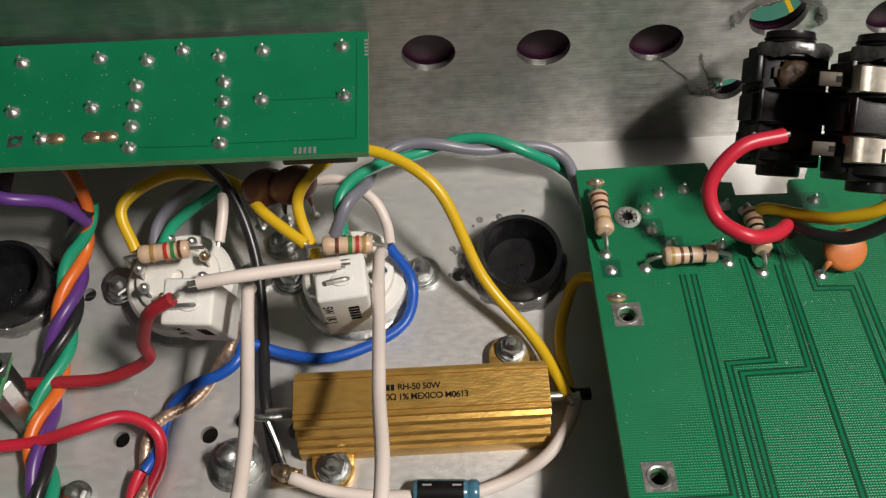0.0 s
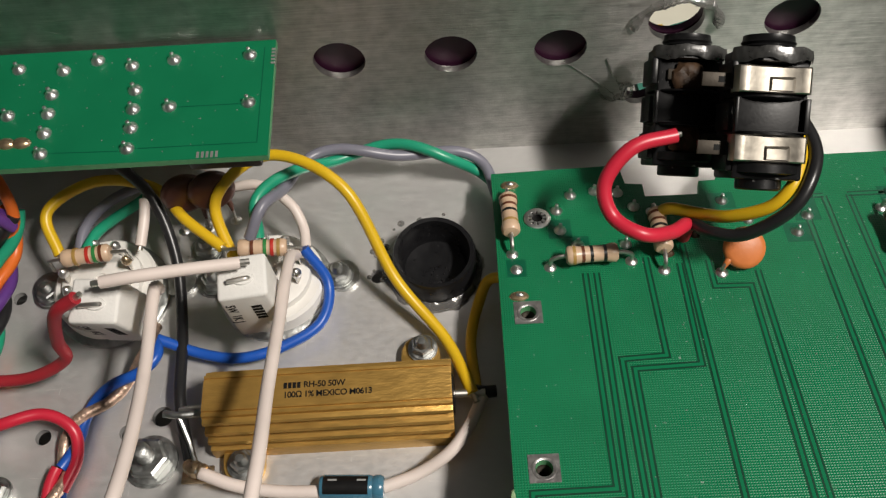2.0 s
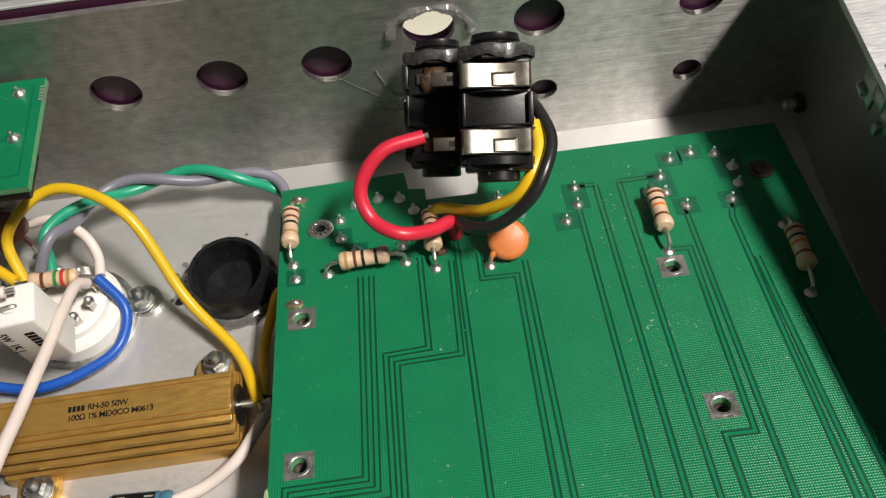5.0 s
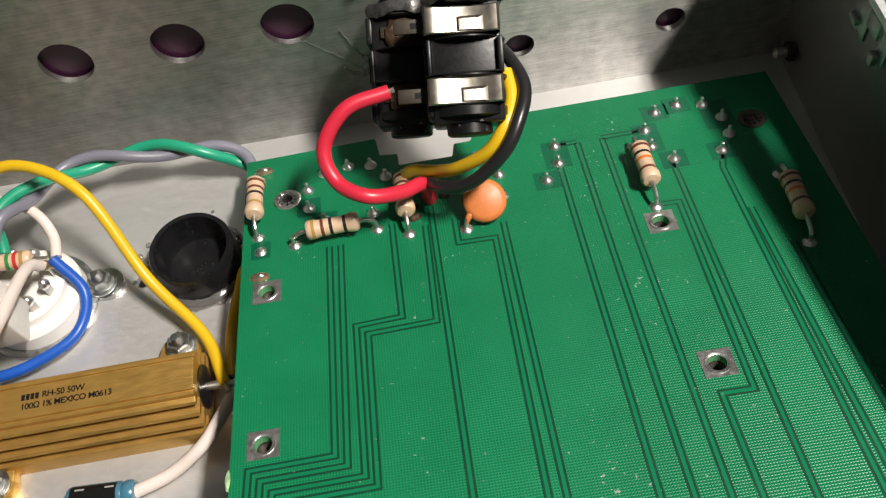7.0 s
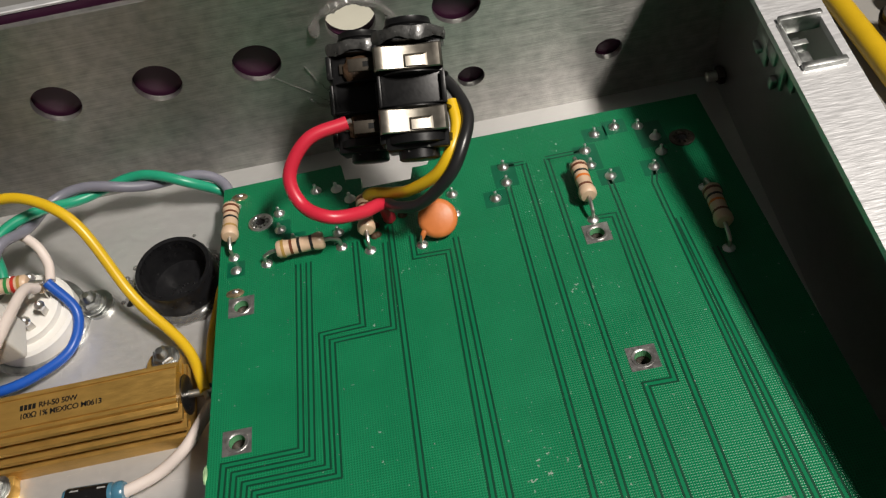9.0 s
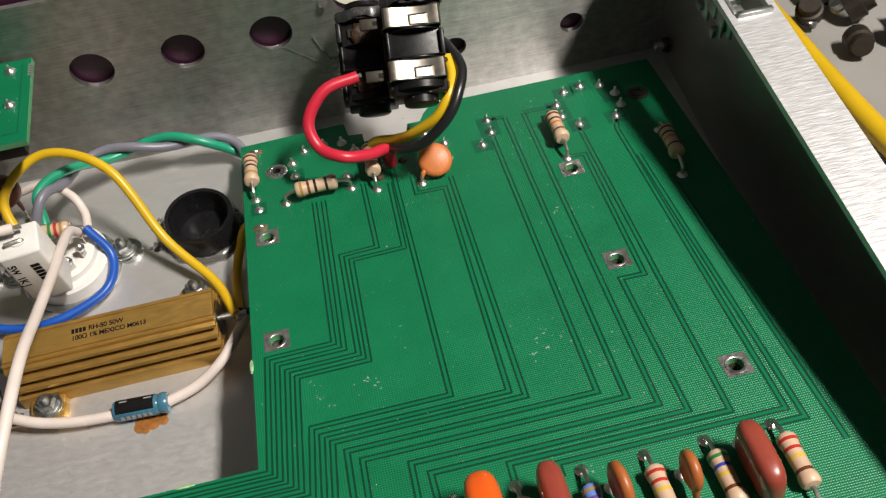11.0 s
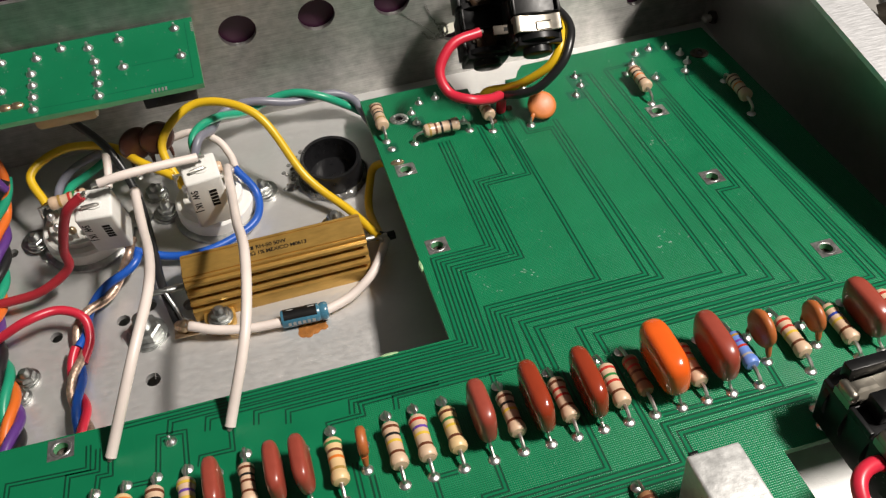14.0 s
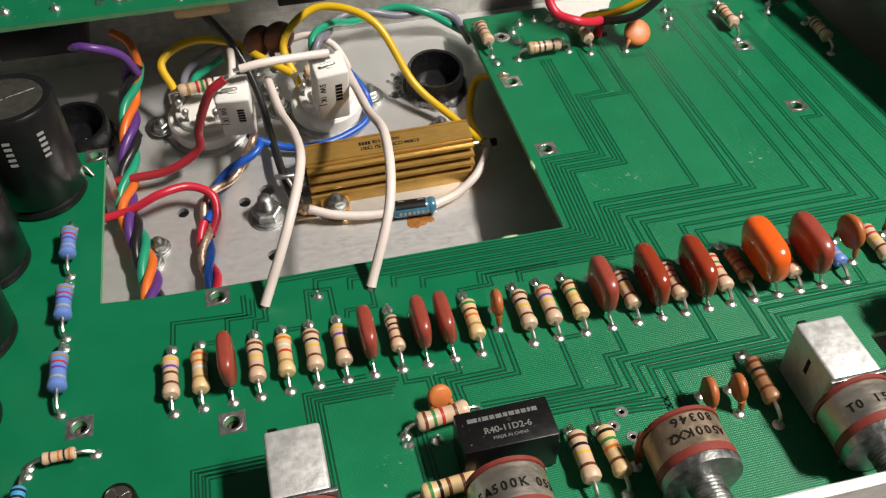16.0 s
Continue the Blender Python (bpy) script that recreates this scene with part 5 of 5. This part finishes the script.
def grommet(x, y, label):
    th = thing("grommet", label, "grommet", C @ at(x, y, 0))
    part("cup", lathe(bmesh.new(), [(10.3, 0.02), (10.0, 0.8), (9.3, 1.2), (9.2, 7.8), (8.9, 8.4), (8.0, 8.2), (7.6, 6.5), (7.3, 1.6), (6.9, 0.9), (5.2, 0.7), (0.1, 0.6)], 48), M["rubber"], th)
    rg = random.Random(int(x))
    bm = bmesh.new()
    for i in range(14):
        a, r = 2 * math.pi * i / 14, rg.uniform(0.2, 0.42)
        blob(bm, (1.2 + 2.0 * math.cos(a)) * (1.0 if i % 3 else 0.6), -1.6 + 2.0 * math.sin(a), 0.62, r, r * 0.7, 8)
    part("glue_drop", bm, M["rubber"], th, "dried drops in the bottom", kind="stuff")
    bm = bmesh.new()
    rings = []
    for k, (grow, h) in enumerate(((-0.6, 1.9), (0.2, 1.5), (0.75, 0.8), (1.0, 0.03))):
        rings.append([])
        for i in range(90):
            a = 2 * math.pi * i / 90
            wide = 1.3 + 1.5 * max(0.0, math.cos(a - 2.2)) + 0.6 * math.sin(5 * a + x) ** 2 + rg.uniform(-0.25, 0.25)
            r = 9.5 + wide * grow
            rings[-1].append(bm.verts.new((r * math.cos(a), r * math.sin(a), max(0.02, h + (rg.uniform(-0.35, 0.35) if k < 3 else 0)))))
    for ra, rb in zip(rings[:-1], rings[1:]):
        for i in range(90):
            bm.faces.new((ra[i], rb[i], rb[(i + 1) % 90], ra[(i + 1) % 90]))
    part("glue_ring", bm, M["clear"], th, "ragged skirt of clear glue")


grommet(16.6, -33.2, "black rubber grommet cup glued to the floor")
grommet(-95.5, -34.2, "black rubber grommet cup glued to the floor")
bm = bmesh.new()
rg = random.Random(7)
for i in range(34):
    a, out, r = radians(rg.uniform(75, 205)), rg.uniform(10.8, 15.5), rg.uniform(0.3, 0.9)
    lathe(bm, [(r, 0), (r * 0.8, r * 0.3), (0.05, r * 0.42)], 9, origin=(16.6 + out * math.cos(a), -33.2 + out * math.sin(a), 0.02))
tagged(part("glue_residue", bm, M["clear"], None, "residue of clear glue on the floor", m=C), category="glue")

post = thing("standoff", "metal standoff under the edge of the board", "standoff", at(-86.6, 91.5, 1.8))
part("pillar", hexagon(bmesh.new(), 0, 0, 0, 16.8, 2.7), M["steel"], post, smooth=25)

# blue sleeved capacitor lying in the white lead
cap = thing("axial_capacitor", "blue and black sleeved capacitor in line with the white wire", "capacitor", C @ at(-1.4, -83.0, 2.6, 0, 0, -2.5))
part("sleeve", lathe(bmesh.new(), [(1.0, -6.6), (2.3, -6.3), (2.55, -5.6), (2.55, 3.6), (2.3, 4.2), (2.55, 4.8), (2.55, 5.8), (2.2, 6.4), (1.0, 6.6)], 28, "x"), M["shrink"], cap, "blue printed sleeve")
bm = bmesh.new()
for i in range(9):
    a0 = radians(45 + i * 10)
    a1 = radians(55 + i * 10)
    vs = [bm.verts.new((x, 2.58 * math.cos(a), 2.58 * math.sin(a))) for x, a in ((-5.6, a0), (3.4, a0), (3.4, a1), (-5.6, a1))]
    bm.faces.new(vs)
part("stripe", bm, M["blacksleeve"], cap, "black polarity stripe")
for x in (-4.6, 1.2):
    bm = bmesh.new()
    box(bm, x, x + 1.8, -0.2, 0.2, 2.59, 2.63)
    part("print_bar", bm, M["whiteink"], cap, smooth=0, m=pose(0, 0, 0, -20, 0, 0))
for k in range(6):
    bm = bmesh.new()
    box(bm, -4.6 + k * 1.3, -3.8 + k * 1.3, -0.55, 0.55, 2.56, 2.6)
    part("print_bar", bm, M["whiteink"], cap, smooth=0, m=pose(0, 0, 0, 78, 0, 0))
bm = bmesh.new()
rg = random.Random(21)
for i in range(12):
    r = rg.uniform(0.9, 2.0)
    lathe(bm, [(r, 0.0), (r * 0.9, 0.05), (r * 0.5, 0.09), (0.05, 0.1)], 14, origin=(rg.uniform(-3.4, 3.0), rg.uniform(-1.4, 1.4), 0.02 + 0.004 * i))
tagged(part("flux_stain", bm, M["amber"], None, "thin amber residue beneath the capacitor", m=C @ at(0.5, -86.4, 0)), category="residue")

# brown disc capacitors under the upper board, its shade put into their colour
for x, z in ((-37.0, 30.0), (-31.0, 30.5)):
    disc_cap(Matrix.Translation(Vector((x, 131.0, z - 14)) * U) @ pose(0, 0, 0, 0, 0, 20), 10.5, 2.8, "shadeddisc", "brown ceramic disc capacitor by the valve socket", 6.0, 6.0)

# ---- wires ----
def wire(label, pts, r, material, n=9, bare=0.0):
    bm = tube(bmesh.new(), spline(pts, n), r, 14)
    ob = tagged(part("wire", bm, M[material], None, label, smooth=70), category="wire")
    if bare:
        for p, q in ((pts[0], pts[1]), (pts[-1], pts[-2])):
            d = (Vector(p) - Vector(q)).normalized()
            part("bare_end", tube(bmesh.new(), [Vector(p) - d * 0.4, Vector(p) + d * bare], 0.6, 8), M["lead"], ob, "tinned strands")
    return ob


def twisted(label, pts, mats, r, turns, offset, group=""):
    """Wires wound round one another along a path."""
    path = spline(pts, 16)
    lens = [0.0]
    for a, b in zip(path[:-1], path[1:]):
        lens.append(lens[-1] + (b - a).length)
    th = thing("twisted_cable", label, "wires", None, group)
    side = (path[1] - path[0]).orthogonal().normalized()
    frames = []
    for i, p in enumerate(path):
        t = (path[min(i + 1, len(path) - 1)] - path[max(i - 1, 0)]).normalized()
        side = (side - t * side.dot(t)).normalized()
        frames.append((p, side.copy(), t.cross(side)))
    for k, mname in enumerate(mats):
        ph = 2 * math.pi * k / len(mats)
        line = [p + offset * (math.cos(ph + 2 * math.pi * turns * s / lens[-1]) * u + math.sin(ph + 2 * math.pi * turns * s / lens[-1]) * v) for (p, u, v), s in zip(frames, lens)]
        part("strand", tube(bmesh.new(), line, r, 12), M[mname], th, "tinned braided wire" if mname == "braid" else mname.replace("wblack", "black") + " insulated wire", smooth=70)
    return th


wire("yellow insulated wire arching from the socket to the gold resistor", [(-27.2, 120.4, 15.9), (-29.8, 128.7, 27.3), (-17.6, 134.0, 34.5), (-1.6, 126.5, 31.3), (8.1, 114.4, 14.8), (18.4, 103.1, 7.2), (23.7, 89.3, 7.1)], 1.25, "yellow", bare=2)
wire("yellow insulated wire looping between the sockets", [(-64.7, 121.0, 20.3), (-67.2, 128.6, 26.1), (-57.5, 135.5, 27.8), (-45.1, 135.1, 25.4), (-37.2, 126.6, 23.8), (-28.8, 120.4, 20.8)], 1.25, "yellow", bare=1.5)
wire("long white insulated wire from the socket to the board", [(-36.9, 103.0, 29.5), (-36.6, 100.0, 32.4), (-34.9, 84.0, 33.0), (-32.6, 67.0, 37.5), (-32.6, 52.0, 40.0), (-37.6, 36.5, 36.0), (-46.6, 25.4, 21.0)], 1.22, "ptfe", bare=1)
wire("long white insulated wire from the socket to the board", [(-12.6, 117.5, 20.5), (-13.0, 112.6, 24.6), (-12.4, 94.8, 29.2), (-11.8, 76.2, 34.2), (-10.7, 57.3, 39.8), (-13.6, 37.8, 35.7), (-21.5, 25.2, 21.0)], 1.22, "ptfe", bare=1)
wire("short white insulated wire between the cement resistors", [(-43.8, 97.2, 39.6), (-38.0, 97.6, 40.2), (-30.2, 99.1, 39.6), (-18.8, 101.4, 38.2)], 1.22, "ptfe", bare=1.8)
wire("dark red insulated wire from the cement resistor to the side board", [(-48.2, 94.5, 38.8), (-53.3, 94.1, 34.8), (-58.3, 96.7, 22.3), (-59.8, 97.5, 14.7), (-68.8, 96.9, 9.4), (-80.2, 97.1, 8.2), (-96.0, 97.7, 7.4)], 1.3, "darkred", bare=1.5)
wire("red insulated wire with print looping into the twisted cable", [(-96.0, 84.4, 5.0), (-82.4, 84.8, 6.2), (-72.2, 85.2, 10.3), (-64.2, 87.9, 9.4), (-58.2, 85.6, 7.0), (-57.6, 81.0, 3.0), (-60.0, 75.0, 0.8)], 1.25, "red")
wire("blue insulated wire curving round the valve socket", [(-11.5, 120.6, 18.9), (-7.0, 116.6, 11.4), (-8.6, 108.4, 8.2), (-16.7, 103.4, 6.9), (-25.6, 101.0, 6.8), (-34.5, 102.9, 6.4), (-43.6, 105.2, 9.4)], 1.2, "blue")
wire("black insulated wire running down to the gold resistor", [(-53.5, 133.2, 40.0), (-45.5, 132.4, 26.7), (-40.6, 122.5, 16.2), (-38.7, 107.3, 8.6), (-37.2, 91.4, 6.4), (-34.6, 79.6, 1.2)], 1.25, "wblack")
wire("thin white insulated wire at the socket pins", [(-29.5, 136.5, 22.6), (-21.6, 134.8, 24.7), (-14.8, 130.6, 23.0), (-12.0, 126.6, 19.6), (-11.2, 121.7, 17.9)], 1.15, "ptfe", bare=1)
wire("thin white insulated wire end at the socket pins", [(-46.4, 131.5, 25.5), (-46.6, 127.5, 23.0), (-47.4, 122.8, 20.0)], 1.2, "ptfe", bare=1)
wire("white insulated wire from the solder lug to the capacitor", [(-31.6, 76.4, 3.4), (-24.7, 74.2, 1.6), (-16.1, 73.1, 0.3), (-7.7, 72.9, -0.2)], 1.3, "ptfe", bare=1)
wire("white insulated wire from the capacitor to the gold resistor", [(4.8, 73.2, -0.1), (11.8, 75.4, 0.6), (18.4, 78.4, 3.4), (22.8, 83.3, 5.6), (25.6, 89.6, 5.4)], 1.3, "ptfe")
wire("thick red insulated wire looping from the jack socket to the board", [(65.4, 121.5, 45.8), (56.8, 119.5, 45.1), (51.4, 115.6, 39.8), (52.7, 111.4, 34.7), (58.1, 107.4, 33.4), (64.4, 109.8, 30.7), (68.6, 114.0, 28.0), (69.4, 116.4, 21.5)], 1.48, "red", bare=1)
wire("yellow insulated wire from the jack socket to the board", [(87.6, 119.4, 47.5), (87.6, 114.2, 45.0), (85.3, 109.6, 42.6), (81.6, 108.3, 38.4), (75.8, 110.9, 33.4), (71.8, 115.2, 29.6), (66.0, 120.0, 26.4), (64.6, 121.4, 20.8)], 1.28, "yellow")
wire("black insulated wire from the jack socket to the board", [(86.0, 127.0, 49.4), (88.6, 122.4, 48.3), (90.2, 115.3, 46.4), (88.0, 109.0, 44.2), (84.2, 105.6, 39.8), (77.5, 106.1, 33.4), (72.2, 109.6, 30.4), (69.8, 115.0, 27.0), (69.2, 117.0, 21.0)], 1.3, "wblack")
wire("thick red insulated wire looping below the front jack socket", [(98.0, -32.0, 30.0), (92.0, -30.5, 32.5), (87.0, -33.0, 32.5), (86.5, -39.0, 29.0), (90.0, -46.0, 23.0), (98.0, -51.0, 16.0)], 1.5, "red")
wire("yellow insulated wire disappearing under the board", [(36.0, 110.6, 15.6), (29.0, 114.5, 12.8), (26.0, 111.4, 8.6), (23.8, 103.5, 5.6), (24.4, 91.5, 5.6)], 1.2, "yellow")
wire("purple insulated wire arching from under the upper board", [(-124.0, 138.0, 43.0), (-103.0, 128.0, 41.0), (-94.0, 125.6, 38.0), (-85.0, 120.4, 38.9), (-77.6, 123.4, 33.5), (-74.4, 125.7, 24.9)], 1.3, "purple")
wire("orange insulated wire from under the upper board", [(-80.0, 136.0, 34.0), (-75.5, 131.0, 33.0), (-74.0, 127.5, 27.0), (-77.0, 126.0, 20.0)], 1.3, "orange")
twisted("green and grey wires twisted together along the chassis wall", [(-21.8, 121.6, 22.0), (-20.0, 126.5, 27.6), (-15.2, 134.8, 26.0), (-8.6, 143.4, 23.6), (5.1, 146.3, 22.6), (19.7, 145.6, 20.9), (28.2, 144.8, 16.6), (33.6, 136.3, 13.2)], ("green", "grey"), 1.3, 2.4, 1.35)
twisted("green and grey wires twisted together at the valve socket", [(-61.0, 123.5, 18.0), (-60.0, 129.0, 19.0), (-57.0, 136.0, 18.0), (-50.0, 142.0, 18.0)], ("green", "grey"), 1.25, 0.4, 1.9)
twisted("thick twisted cable of purple orange green and black wires", [(-75.0, 128.4, 27.1), (-79.0, 124.4, 17.0), (-79.8, 111.1, 12.3), (-81.8, 99.0, 7.0), (-82.4, 87.0, 4.6), (-79.8, 76.0, 2.8), (-77.0, 60.0, 0.0), (-76.5, 40.0, 0.0)], ("purple", "orange", "green", "wblack"), 1.35, 3.4, 1.9)
twisted("blue and brown wires twisted together on the floor", [(-44.0, 106.5, 11.3), (-43.6, 99.8, 11.4), (-50.9, 95.6, 6.4), (-58.4, 89.5, 3.6), (-61.0, 79.5, 1.4)], ("blue", "braid"), 1.2, 1.6, 1.25)
twisted("blue brown and red wires twisted together on the floor", [(-61.0, 79.5, 1.4), (-62.0, 68.6, -0.6), (-60.4, 56.4, -1.8), (-59.6, 40.0, -4.0)], ("blue", "braid", "red"), 1.2, 1.5, 1.45)

# ---- bench beyond the chassis ----
wire("yellow mains cable lying on the bench beside the chassis", [(240, 330, -35.5), (236.7, 223.4, -35.5), (235.2, 180, -35.5), (235.6, 120, -35.5), (238, 0, -35.5), (248, -120, -35.5)], 4.2, "yellow")
wire("blue cable lying on the bench beside the chassis", [(222, 260, -37), (217, 200, -37), (213, 150, -37), (214, 90, -37)], 2.4, "blue")
cutting_mat = thing("cutting_mat", "green cutting mat with a yellow grid line on the bench", "cutting mat", at(0, 0, -39.9))
part("sheet", plate([(86, 262), (150, 286), (190, 286), (190, 205), (86, 205)], [], 0, 1.5), M["mat_green"], cutting_mat, smooth=0)
for x0, y0, x1, y1 in ((129.4, 206, 131.4, 279), (87, 268.6, 100.5, 269.2), (87, 238, 189, 238.6)):
    part("grid_line", box(bmesh.new(), x0, x1, y0, y1, 1.505, 1.53), M["yellow"], cutting_mat, smooth=0)
page = box(bmesh.new(), 40, 260, 264, 380, -39.85, -39.6)
tagged(part("paper_sheet", page, M["paper"], None, "cream sheet of paper under the green mat", smooth=0), category="paper")
clutter = thing("connector_set", "chrome and black connectors lying on the bench", "connector", at(262, 214, -40))
rg = random.Random(11)
for i in range(9):
    x, y = rg.uniform(-16, 22), rg.uniform(-14, 24)
    r, h = rg.uniform(3, 6), rg.uniform(6, 15)
    part("barrel", lathe(bmesh.new(), [(r, 0), (r, h * 0.6), (r * 0.8, h * 0.65), (r * 0.75, h), (r * 0.4, h)], 18), M["steel"] if i % 2 else M["tarnish_shade"], clutter, m=at(x, y, r, rg.uniform(20, 90), rg.uniform(-40, 40), rg.uniform(0, 360)))

# flux specks scattered on the boards
for parent, lo, hi, z, count, seed in ((upper_board, (-110, -29), (-14, -2), 0.0, 150, 3), (main_board, (32, 20), (128, 136), Z, 160, 5)):
    rg = random.Random(seed)
    bm = bmesh.new()
    for i in range(count):
        x, y, r = rg.uniform(lo[0], hi[0]), rg.uniform(lo[1], hi[1]), rg.uniform(0.06, 0.16)
        lathe(bm, [(r, 0), (r * 0.6, r * 0.6), (r * 0.1, r * 0.8)], 6, origin=(x, y, z + 0.02))
    part("flux_speck", bm, M["glue"], parent, "tiny pale flux specks", kind="stuff")
